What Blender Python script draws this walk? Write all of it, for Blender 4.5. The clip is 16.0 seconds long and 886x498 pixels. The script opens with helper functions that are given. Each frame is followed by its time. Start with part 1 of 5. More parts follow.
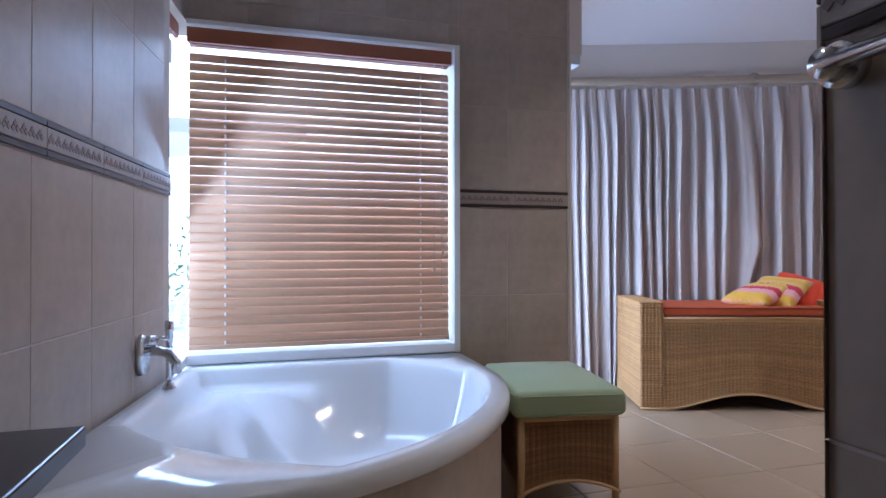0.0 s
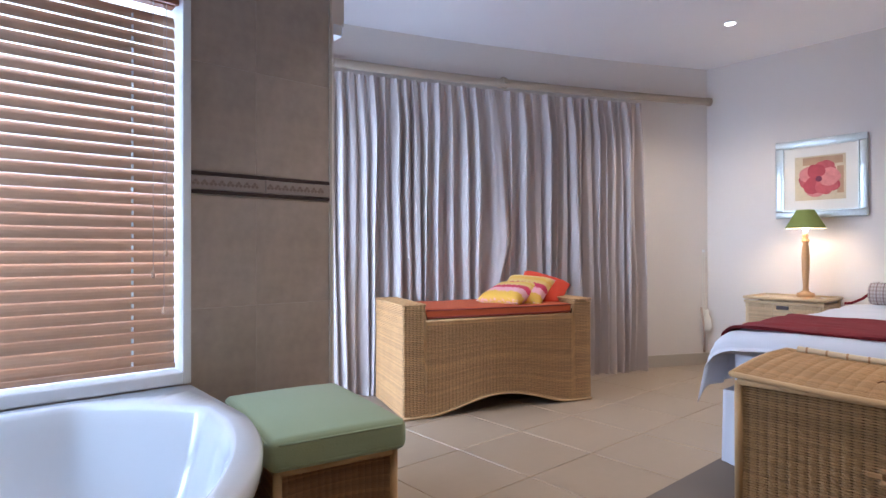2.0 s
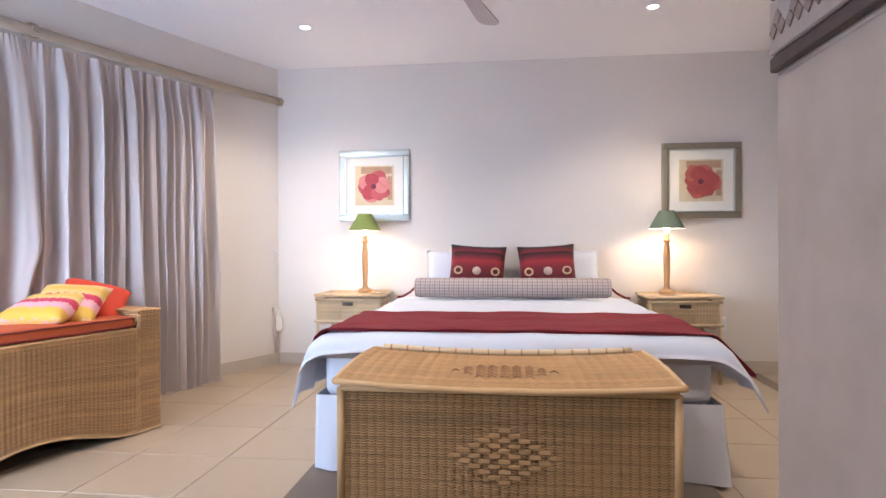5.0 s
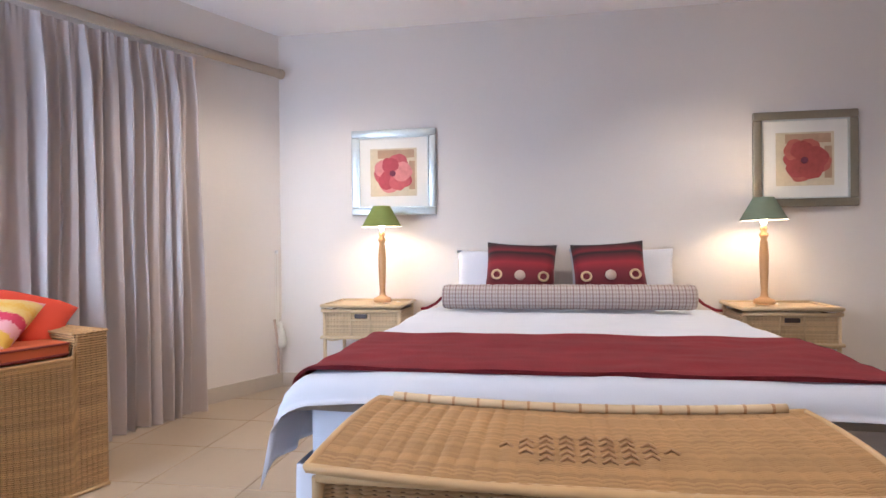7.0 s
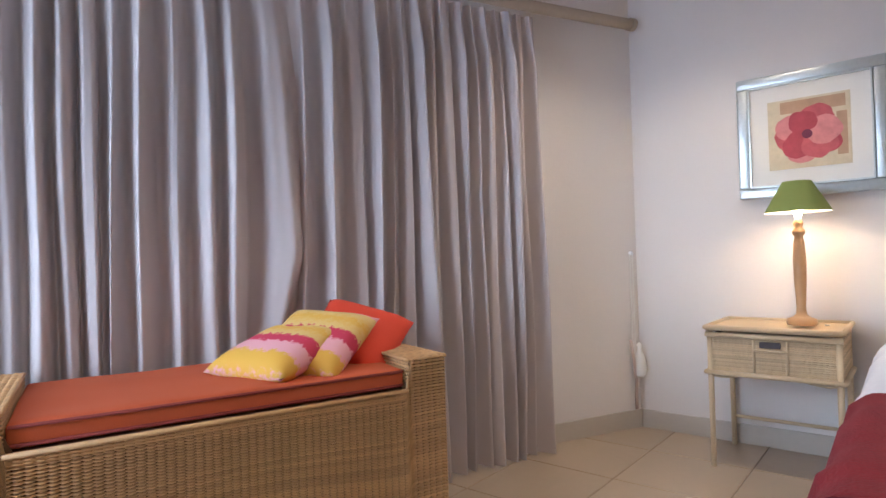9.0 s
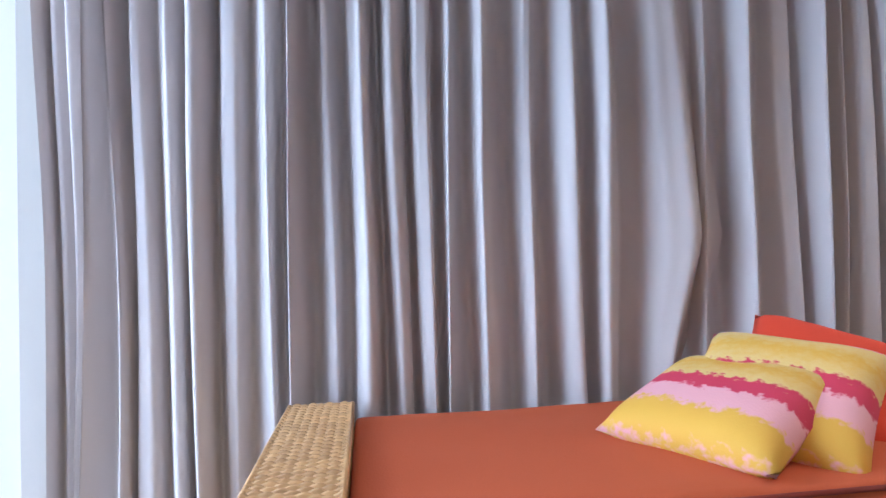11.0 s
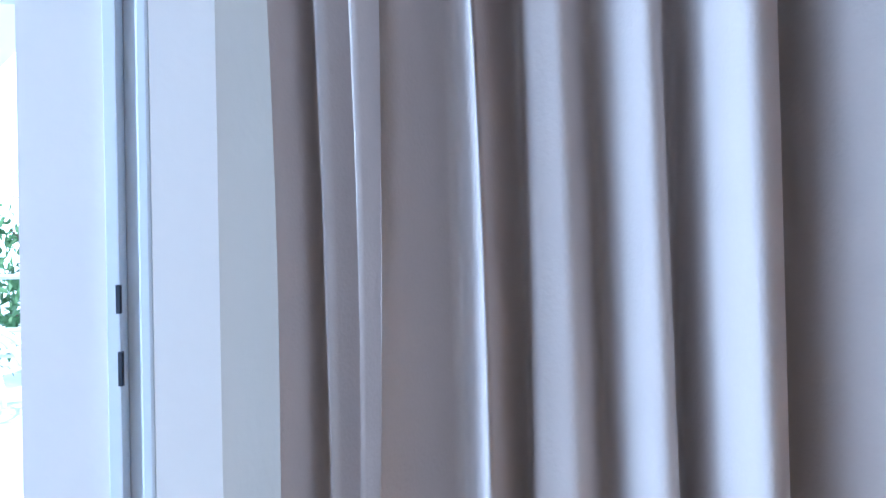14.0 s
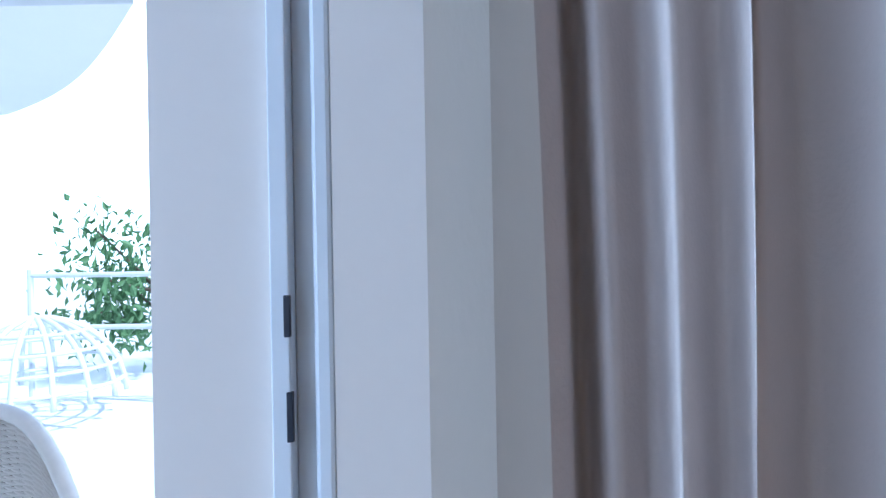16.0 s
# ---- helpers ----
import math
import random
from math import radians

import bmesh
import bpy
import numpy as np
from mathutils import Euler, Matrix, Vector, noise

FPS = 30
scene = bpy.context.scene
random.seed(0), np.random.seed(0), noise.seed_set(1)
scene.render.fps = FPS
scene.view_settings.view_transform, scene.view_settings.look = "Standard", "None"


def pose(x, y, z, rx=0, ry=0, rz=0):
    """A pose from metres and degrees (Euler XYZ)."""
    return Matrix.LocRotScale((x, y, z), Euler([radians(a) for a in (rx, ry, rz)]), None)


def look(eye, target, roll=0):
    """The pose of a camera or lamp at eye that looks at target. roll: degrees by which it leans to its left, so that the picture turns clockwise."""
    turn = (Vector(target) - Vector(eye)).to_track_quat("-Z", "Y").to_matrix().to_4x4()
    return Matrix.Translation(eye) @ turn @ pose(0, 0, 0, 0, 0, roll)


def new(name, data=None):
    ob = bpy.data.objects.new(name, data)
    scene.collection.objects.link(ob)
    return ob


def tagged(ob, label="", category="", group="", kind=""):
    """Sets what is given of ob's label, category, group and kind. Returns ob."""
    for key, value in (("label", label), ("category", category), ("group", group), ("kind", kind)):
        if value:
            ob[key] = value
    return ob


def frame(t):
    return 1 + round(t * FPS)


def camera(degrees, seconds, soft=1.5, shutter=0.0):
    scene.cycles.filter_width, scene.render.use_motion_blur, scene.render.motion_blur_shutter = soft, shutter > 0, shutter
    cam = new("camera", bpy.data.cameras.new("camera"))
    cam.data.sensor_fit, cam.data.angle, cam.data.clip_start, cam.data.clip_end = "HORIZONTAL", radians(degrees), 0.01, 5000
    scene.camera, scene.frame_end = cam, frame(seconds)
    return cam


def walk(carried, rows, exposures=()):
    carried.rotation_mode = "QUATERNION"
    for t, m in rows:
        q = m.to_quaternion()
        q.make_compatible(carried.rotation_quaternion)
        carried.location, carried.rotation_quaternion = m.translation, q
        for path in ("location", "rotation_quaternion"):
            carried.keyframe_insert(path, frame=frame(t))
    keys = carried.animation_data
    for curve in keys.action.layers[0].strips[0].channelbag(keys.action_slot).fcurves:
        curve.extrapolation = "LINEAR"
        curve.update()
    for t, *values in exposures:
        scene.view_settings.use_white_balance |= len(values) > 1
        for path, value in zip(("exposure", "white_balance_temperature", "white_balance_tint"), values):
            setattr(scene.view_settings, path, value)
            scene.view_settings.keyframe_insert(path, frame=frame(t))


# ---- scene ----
cam = camera(74.8, 16.0)

# ---- the walk ----
LOOKS = [
    (0.0, (0.290, 0.397, 1.073), (0.839, 2.320, 1.090), -0.1),
    (0.5, (0.333, 0.529, 1.087), (1.062, 2.391, 1.093), 0.1),
    (1.0, (0.349, 0.659, 1.100), (1.317, 2.410, 1.100), 0.1),
    (1.5, (0.400, 0.773, 1.091), (1.557, 2.404, 1.099), 0.0),
    (2.0, (0.458, 0.890, 1.086), (1.767, 2.402, 1.093), -0.1),
    (2.5, (0.491, 1.000, 1.094), (1.968, 2.349, 1.102), -0.1),
    (3.0, (0.500, 1.084, 1.102), (2.175, 2.177, 1.107), 0.0),
    (3.5, (0.495, 1.165, 1.105), (2.330, 1.962, 1.108), 0.0),
    (4.0, (0.473, 1.198, 1.125), (2.391, 1.765, 1.112), 0.0),
    (4.5, (0.515, 1.209, 1.125), (2.480, 1.580, 1.114), 0.0),
    (5.0, (0.668, 1.228, 1.115), (2.655, 1.456, 1.108), -0.2),
    (5.2, (0.730, 1.238, 1.105), (2.722, 1.421, 1.102), -0.2),
    (7.5, (1.880, 1.495, 1.115), (3.819, 1.985, 1.100), -1.1),
    (8.0, (2.100, 1.699, 1.110), (3.956, 2.444, 1.104), -1.3),
    (8.5, (2.250, 1.875, 1.096), (3.988, 2.865, 1.106), -1.5),
    (9.0, (2.430, 2.041, 1.090), (3.970, 3.316, 1.120), -1.7),
    (9.5, (2.562, 2.228, 1.098), (3.884, 3.728, 1.113), -1.6),
    (10.0, (2.642, 2.427, 1.088), (3.781, 4.071, 1.130), -1.8),
]
TURNS = [
    (12.5, 2.514, 3.804, 1.10, -17.0, 0.0),
    (13.0, 2.512, 3.962, 1.10, -13.1, 0.0),
    (14.0, 2.443, 4.211, 1.10, -5.0, 0.0),
    (14.5, 2.407, 4.306, 1.10, -1.4, 0.0),
    (15.0, 2.365, 4.369, 1.10, 1.0, 0.0),
    (16.0, 2.298, 4.396, 1.10, 0.5, 0.0),
]
walk(cam,
     [(t, look(eye, to, roll)) for t, eye, to, roll in LOOKS]
     + [(t, pose(x, y, z, 90 + tilt, 1.0, yaw)) for t, x, y, z, yaw, tilt in TURNS],
     exposures=[(0, 0.95, 5050, 14), (2, 1.25, 5250, 13), (3.5, 1.4, 5300, 12), (5, 1.85, 5400, 13), (7.5, 1.4, 5450, 13), (8.5, 1.05, 5500, 13), (10, 1.45, 5250, 9), (12.5, 1.0, 5000, 8), (14, 0.7, 4900, 6), (15, 0.45, 4950, 6), (16, 0.15, 5050, 7)])

# ---- world, sun and lamps ----
world = bpy.data.worlds.new("world")
scene.world = world
world.use_nodes = True
wn = world.node_tree.nodes
sky = wn.new("ShaderNodeTexSky")
sky.sky_type, sky.sun_disc = "NISHITA", False
sky.sun_elevation, sky.sun_rotation = radians(51.5), radians(104)
wn["Background"].inputs["Strength"].default_value = 0.15
world.node_tree.links.new(sky.outputs[0], wn["Background"].inputs["Color"])


def lamp(name, kind, energy, colour, m, **settings):
    data = bpy.data.lights.new(name, kind)
    data.energy, data.color = energy, colour
    if kind == "SUN":
        data.angle = settings["angle"]
    if kind == "SPOT":
        data.spot_size, data.spot_blend, data.shadow_soft_size = settings["cone"], 0.8, 0.04
    if kind == "POINT":
        data.shadow_soft_size = 0.04
    if kind == "AREA":
        data.shape, data.size, data.size_y = "RECTANGLE", settings["wide"], settings["high"]
    ob = new(name, data)
    ob.matrix_world = m
    return ob


lamp("sun", "SUN", 4.2, (1.0, 0.96, 0.91), look((0, 0, 0), (-0.60, 0.15, -0.78)), angle=radians(0.5))
# daylight that falls in at the open door and at the bathroom window
lamp("door_daylight", "AREA", 10.5, (0.66, 0.79, 1.0), look((1.60, 4.15, 1.25), (3.2, 4.05, 1.15)), wide=1.0, high=2.1)
lamp("window_daylight", "AREA", 9, (0.62, 0.76, 1.0), look((0.55, 3.50, 1.36), (0.55, 2.0, 1.1)), wide=1.25, high=1.55)
lamp("corner_daylight", "AREA", 5, (0.6, 0.78, 1.0), look((-0.15, 3.25, 1.36), (1.0, 2.7, 0.8)), wide=0.2, high=1.5)
# the last two, at x 2.6, are unseen downlights added to brighten the bedroom
SPOTS = [(5.0, 2.79, 36), (4.93, 0.21, 34), (0.62, 1.65, 12), (2.6, 2.35, 34), (2.6, 0.0, 32)]
WARM = (1.0, 0.80, 0.58)


# ---- materials ----
def material(name, colour, rough=0.6, metal=0.0, vary=0.12, grain=40.0, bump=0.15, mottle=3.0, coat=0.0, sheen=0.0, per_object=0.0, per_strand=0.0):
    m = bpy.data.materials.new(name)
    m.use_nodes = True
    n, l = m.node_tree.nodes, m.node_tree.links
    b = n["Principled BSDF"]
    b.inputs["Roughness"].default_value, b.inputs["Metallic"].default_value = rough, metal
    b.inputs["Coat Weight"].default_value, b.inputs["Sheen Weight"].default_value = coat, sheen
    co = n.new("ShaderNodeTexCoord")
    big, fine = n.new("ShaderNodeTexNoise"), n.new("ShaderNodeTexNoise")
    big.inputs["Scale"].default_value, fine.inputs["Scale"].default_value = mottle, grain
    big.inputs["Detail"].default_value = 4
    mix = n.new("ShaderNodeMixRGB")
    mix.inputs["Color1"].default_value = (*[c * (1 - vary) for c in colour], 1)
    mix.inputs["Color2"].default_value = (*[min(1, c * (1 + vary)) for c in colour], 1)
    add = n.new("ShaderNodeMath")
    add.operation = "MULTIPLY_ADD"
    add.inputs[1].default_value = 0.35
    for s in (big, fine):
        l.new(co.outputs["Object"], s.inputs["Vector"])
    half = n.new("ShaderNodeMath")
    half.operation = "MULTIPLY"
    half.inputs[1].default_value = 0.65
    l.new(big.outputs["Fac"], half.inputs[0])
    l.new(fine.outputs["Fac"], add.inputs[0])
    l.new(half.outputs[0], add.inputs[2])
    l.new(add.outputs[0], mix.inputs["Fac"])
    out = mix.outputs["Color"]
    if per_strand:
        geo, tone, reach = n.new("ShaderNodeNewGeometry"), n.new("ShaderNodeHueSaturation"), n.new("ShaderNodeMapRange")
        reach.inputs["To Min"].default_value, reach.inputs["To Max"].default_value = 1 - per_strand, 1 + per_strand
        l.new(geo.outputs["Random Per Island"], reach.inputs["Value"])
        l.new(reach.outputs[0], tone.inputs["Value"])
        l.new(out, tone.inputs["Color"])
        out = tone.outputs[0]
    if per_object:
        info, hsv, span = n.new("ShaderNodeObjectInfo"), n.new("ShaderNodeHueSaturation"), n.new("ShaderNodeMapRange")
        span.inputs["To Min"].default_value, span.inputs["To Max"].default_value = 1 - per_object, 1 + per_object
        l.new(info.outputs["Random"], span.inputs["Value"])
        l.new(span.outputs[0], hsv.inputs["Value"])
        l.new(out, hsv.inputs["Color"])
        out = hsv.outputs[0]
    l.new(out, b.inputs["Base Color"])
    if bump:
        bm_ = n.new("ShaderNodeBump")
        bm_.inputs["Strength"].default_value, bm_.inputs["Distance"].default_value = bump, 0.004
        l.new(fine.outputs["Fac"], bm_.inputs["Height"])
        l.new(bm_.outputs[0], b.inputs["Normal"])
    return m


def glow(name, colour, strength):
    m = bpy.data.materials.new(name)
    m.use_nodes = True
    b = m.node_tree.nodes["Principled BSDF"]
    b.inputs["Base Color"].default_value = (*colour, 1)
    b.inputs["Emission Color"].default_value = (*colour, 1)
    b.inputs["Emission Strength"].default_value = strength
    return m


def translucent(m, amount, colour):
    """Lets a cloth pass some light."""
    n, l = m.node_tree.nodes, m.node_tree.links
    t, mix = n.new("ShaderNodeBsdfTranslucent"), n.new("ShaderNodeMixShader")
    t.inputs["Color"].default_value = (*colour, 1)
    mix.inputs[0].default_value = amount
    l.new(n["Principled BSDF"].outputs[0], mix.inputs[1])
    l.new(t.outputs[0], mix.inputs[2])
    l.new(mix.outputs[0], n["Material Output"].inputs["Surface"])
    return m


def pattern(m, axis, scale, stops, wobble=0.0, wobble_scale=20.0, coords="Object"):
    """Colour bands of a woven or printed cloth along one local axis."""
    n, l = m.node_tree.nodes, m.node_tree.links
    co, sep, ramp = n.new("ShaderNodeTexCoord"), n.new("ShaderNodeSeparateXYZ"), n.new("ShaderNodeValToRGB")
    l.new(co.outputs[coords], sep.inputs[0])
    mul = n.new("ShaderNodeMath")
    mul.operation = "MULTIPLY_ADD"
    mul.inputs[1].default_value, mul.inputs[2].default_value = scale, 0.5
    l.new(sep.outputs[axis], mul.inputs[0])
    value = mul.outputs[0]
    if wobble:
        nz, ad = n.new("ShaderNodeTexNoise"), n.new("ShaderNodeMath")
        nz.inputs["Scale"].default_value = wobble_scale
        ad.operation = "MULTIPLY_ADD"
        ad.inputs[1].default_value = wobble
        l.new(co.outputs[coords], nz.inputs["Vector"])
        l.new(nz.outputs["Fac"], ad.inputs[0])
        l.new(value, ad.inputs[2])
        value = ad.outputs[0]
    fr = n.new("ShaderNodeMath")
    fr.operation = "FRACT"
    l.new(value, fr.inputs[0])
    el = ramp.color_ramp.elements
    while len(el) < len(stops):
        el.new(0.5)
    for e, (p, c) in zip(el, stops):
        e.position, e.color = p, (*c, 1)
    l.new(fr.outputs[0], ramp.inputs[0])
    l.new(ramp.outputs[0], n["Principled BSDF"].inputs["Base Color"])
    return m


M_PLASTER = material("wall_plaster", (0.75, 0.695, 0.64), 0.85, vary=0.03, grain=60, bump=0.12, mottle=1.2)
M_CEIL = material("ceiling_plaster", (0.88, 0.87, 0.88), 0.9, vary=0.02, grain=60, bump=0.06)
M_TILE = material("stone_wall_tile", (0.43, 0.355, 0.29), 0.42, vary=0.30, grain=22, bump=0.06, mottle=5.5, per_object=0.05)
M_GROUT = material("wall_grout", (0.56, 0.49, 0.42), 0.8, vary=0.05)
M_BAND = material("relief_border_tile", (0.36, 0.30, 0.265), 0.45, vary=0.2, grain=34, bump=0.6, mottle=30)
M_MOTIF = material("brown_border_motif", (0.23, 0.17, 0.145), 0.5, vary=0.2)
M_DARK = material("dark_border_strip", (0.045, 0.026, 0.022), 0.4, vary=0.15)
M_FLOOR = material("floor_tile", (0.42, 0.325, 0.22), 0.30, vary=0.10, grain=22, bump=0.04, mottle=3.5, per_object=0.05)
M_FGROUT = material("floor_grout", (0.25, 0.20, 0.15), 0.9)
M_SKIRT = material("skirting_tile", (0.52, 0.46, 0.38), 0.4, vary=0.08)
M_WHITE = material("white_paint", (0.80, 0.80, 0.80), 0.45, vary=0.03, bump=0.03)
M_FRAME = material("white_door_frame", (0.72, 0.76, 0.80), 0.35, vary=0.03, bump=0.02)
M_BATH = material("white_acrylic", (0.80, 0.82, 0.84), 0.12, vary=0.02, bump=0.0, coat=0.5)
M_CHROME = material("chrome", (0.72, 0.73, 0.75), 0.13, metal=1.0, vary=0.03, bump=0.0)
M_GRANITE = material("dark_stone_counter", (0.030, 0.020, 0.020), 0.22, vary=0.5, grain=160, bump=0.02)
M_SLAT = material("stained_wood_slat", (0.60, 0.375, 0.235), 0.34, vary=0.16, grain=30, bump=0.08, per_object=0.13)
M_WOOD_RED = material("red_brown_valance", (0.33, 0.11, 0.055), 0.4, vary=0.15, grain=30)
M_CORD = material("cord", (0.55, 0.42, 0.34), 0.9)
M_BLACK = material("black_metal", (0.03, 0.035, 0.05), 0.5, metal=0.4)
M_WICKER = material("honey_wicker", (0.55, 0.325, 0.135), 0.55, vary=0.30, grain=70, bump=0.3, mottle=9, per_strand=0.14)
M_WICKER_DARK = material("brown_wicker", (0.40, 0.215, 0.09), 0.5, vary=0.30, grain=70, bump=0.3, mottle=9, per_strand=0.22)
M_WICKER_PALE = material("pale_wicker", (0.60, 0.44, 0.25), 0.5, vary=0.22, grain=70, bump=0.3, mottle=9, per_strand=0.18)
M_WICKER_TAN = material("tan_wicker", (0.42, 0.24, 0.095), 0.6, vary=0.28, grain=70, bump=0.3, mottle=9, per_strand=0.14)
M_GAP_SHADE = material("weave_gap_shade", (0.10, 0.048, 0.02), 0.9, vary=0.2)
M_RATTAN = material("rattan_pole", (0.52, 0.33, 0.15), 0.42, vary=0.18, grain=25, bump=0.1)
M_RATTAN_PALE = material("pale_rattan_pole", (0.62, 0.47, 0.28), 0.42, vary=0.15, grain=25, bump=0.1)
M_GREEN = material("sage_cotton", (0.34, 0.41, 0.24), 0.85, vary=0.10, grain=220, bump=0.25, sheen=0.2)
M_ORANGE = material("rust_orange_cotton", (0.54, 0.105, 0.030), 0.85, vary=0.10, grain=220, bump=0.2)
M_PIPING = material("dark_rust_piping", (0.24, 0.035, 0.022), 0.85)
M_RED = material("tomato_red_cotton", (0.74, 0.065, 0.022), 0.8, vary=0.08, grain=220, bump=0.2)
M_LINEN = material("white_bed_linen", (0.63, 0.65, 0.72), 0.85, vary=0.03, grain=180, bump=0.12, sheen=0.2)
M_THROW = material("crimson_throw", (0.18, 0.008, 0.014), 0.95, vary=0.45, grain=120, bump=0.8, mottle=9)
M_CURTAIN = translucent(material("taupe_curtain", (0.58, 0.51, 0.475), 0.75, vary=0.06, grain=260, bump=0.12, mottle=2.0, sheen=0.05), 0.02, (0.42, 0.40, 0.40))
M_RAIL = material("beige_curtain_pole", (0.42, 0.34, 0.25), 0.6, vary=0.10)
M_SILVER = material("silver_leaf_frame", (0.60, 0.63, 0.60), 0.32, metal=0.7, vary=0.20, grain=50)
M_BRONZE = material("antique_silver_frame", (0.32, 0.29, 0.22), 0.35, metal=0.6, vary=0.25, grain=50)
M_MAT = material("cream_mount", (0.78, 0.76, 0.70), 0.9, vary=0.02)
M_SHADE = translucent(material("olive_lampshade", (0.23, 0.28, 0.07), 0.8, vary=0.08), 0.18, (0.5, 0.55, 0.2))
M_SHADE_B = translucent(material("grey_green_lampshade", (0.16, 0.20, 0.14), 0.8, vary=0.08), 0.12, (0.5, 0.5, 0.3))
M_SHADE_IN = material("white_shade_lining", (0.85, 0.82, 0.75), 0.8, vary=0.02)
M_TURNED = material("turned_pale_wood", (0.52, 0.30, 0.13), 0.40, vary=0.18, grain=18)
M_RUG = material("grey_brown_rug", (0.20, 0.165, 0.135), 0.98, vary=0.18, grain=260, bump=0.8)
M_BULB = glow("lit_bulb", (1.0, 0.80, 0.55), 9)
M_LED = glow("lit_downlight", (1.0, 0.93, 0.82), 6)
M_GLOW_PANEL = glow("glowing_sky_panel", (0.90, 0.96, 1.0), 1.35)
M_PATIO = material("pale_patio_paving", (0.74, 0.76, 0.78), 0.8, vary=0.08)
M_GRASS = material("lawn", (0.07, 0.11, 0.03), 0.9, vary=0.4, grain=20)
M_LEAF = material("leaf_green", (0.12, 0.24, 0.10), 0.6, vary=0.4, grain=8)
M_BARK = material("bark", (0.16, 0.12, 0.09), 0.9, vary=0.3)
M_OUTER = material("exterior_render", (0.70, 0.70, 0.70), 0.9, vary=0.03, grain=50)
M_LIGHTCANE = material("pale_cane_weave", (0.80, 0.76, 0.72), 0.6, vary=0.2, grain=60)
M_GLASS = bpy.data.materials.new("window_glass")
M_GLASS.use_nodes = True
gb = M_GLASS.node_tree.nodes["Principled BSDF"]
gb.inputs["Transmission Weight"].default_value, gb.inputs["Roughness"].default_value, gb.inputs["IOR"].default_value = 1.0, 0.0, 1.45
YEL, PNK, MAG, CRM = (0.74, 0.42, 0.05), (0.80, 0.40, 0.42), (0.60, 0.04, 0.09), (0.76, 0.55, 0.20)
M_STRIPE = pattern(material("striped_cotton", YEL, 0.8, grain=220, bump=0.2), 1, 2.6,
                   [(0.0, PNK), (0.10, PNK), (0.15, YEL), (0.32, YEL), (0.36, PNK), (0.50, PNK), (0.53, MAG), (0.64, MAG), (0.67, CRM), (0.82, YEL), (0.93, CRM)], 0.17, 62)
BLK, WIN = (0.018, 0.010, 0.010), (0.17, 0.014, 0.022)
M_ETHNIC = pattern(material("wine_striped_cloth", WIN, 0.85, grain=220, bump=0.3), 1, 2.2,
                   [(0.0, WIN), (0.22, WIN), (0.30, (0.11, 0.01, 0.015)), (0.48, WIN), (0.60, (0.30, 0.02, 0.03)), (0.66, WIN), (0.76, BLK), (0.80, WIN), (0.90, BLK), (1.0, BLK)], 0.03, 10)


# ---- mesh helpers ----
def mesh_of(bm, name, mat, smooth=False):
    me = bpy.data.meshes.new(name)
    bmesh.ops.recalc_face_normals(bm, faces=bm.faces)
    if smooth:
        for f in bm.faces:
            f.smooth = True
    bm.to_mesh(me)
    bm.free()
    me.materials.append(mat)
    return me


def thing(name, label, category, group="", kind="", at=None):
    ob = tagged(new(name), label, category, group, kind)
    ob.empty_display_size = 0.1
    if at is not None:
        ob.matrix_world = at
    return ob


def part(name, bm, mat, parent=None, label="", smooth=False):
    ob = new(name, mesh_of(bm, name, mat, smooth))
    if parent is not None:
        ob.parent = parent
    return tagged(ob, label)


def raw(name, verts, faces, mat, parent=None, smooth=True, label=""):
    me = bpy.data.meshes.new(name)
    me.from_pydata(verts, [], faces)
    me.materials.append(mat)
    me.polygons.foreach_set("use_smooth", [smooth] * len(me.polygons))
    me.update()
    ob = new(name, me)
    if parent is not None:
        ob.parent = parent
    return tagged(ob, label)


def structure(name, bm, mat, label, category, smooth=False):
    return tagged(part(name, bm, mat, None, "", smooth), label, category, "", "structure")


def box(bm, x0, x1, y0, y1, z0, z1, bevel=0.0, m=None, seg=2):
    v = bmesh.ops.create_cube(bm, size=1)["verts"]
    t = Matrix.Translation(((x0 + x1) / 2, (y0 + y1) / 2, (z0 + z1) / 2)) @ Matrix.Diagonal((x1 - x0, y1 - y0, z1 - z0, 1))
    bmesh.ops.transform(bm, matrix=(m @ t) if m is not None else t, verts=v)
    if bevel:
        edges = {e for a in v for e in a.link_edges}
        bmesh.ops.bevel(bm, geom=list(edges), offset=bevel, segments=seg, profile=0.5, affect="EDGES")
    return bm


def boxed(*a, **k):
    return box(bmesh.new(), *a, **k)


def prism(points, z0, z1):
    """A solid with the given outline."""
    bm = bmesh.new()
    lo = [bm.verts.new((x, y, z0)) for x, y in points]
    hi = [bm.verts.new((x, y, z1)) for x, y in points]
    bm.faces.new(lo)
    bm.faces.new(hi)
    for i in range(len(points)):
        j = (i + 1) % len(points)
        bm.faces.new((lo[i], lo[j], hi[j], hi[i]))
    return bm


def rod(bm, a, b, r, seg=10, r2=None):
    a, b = Vector(a), Vector(b)
    d = b - a
    m = Matrix.Translation((a + b) / 2) @ d.to_track_quat("Z", "Y").to_matrix().to_4x4()
    bmesh.ops.create_cone(bm, cap_ends=True, segments=seg, radius1=r, radius2=r if r2 is None else r2, depth=d.length, matrix=m)
    return bm


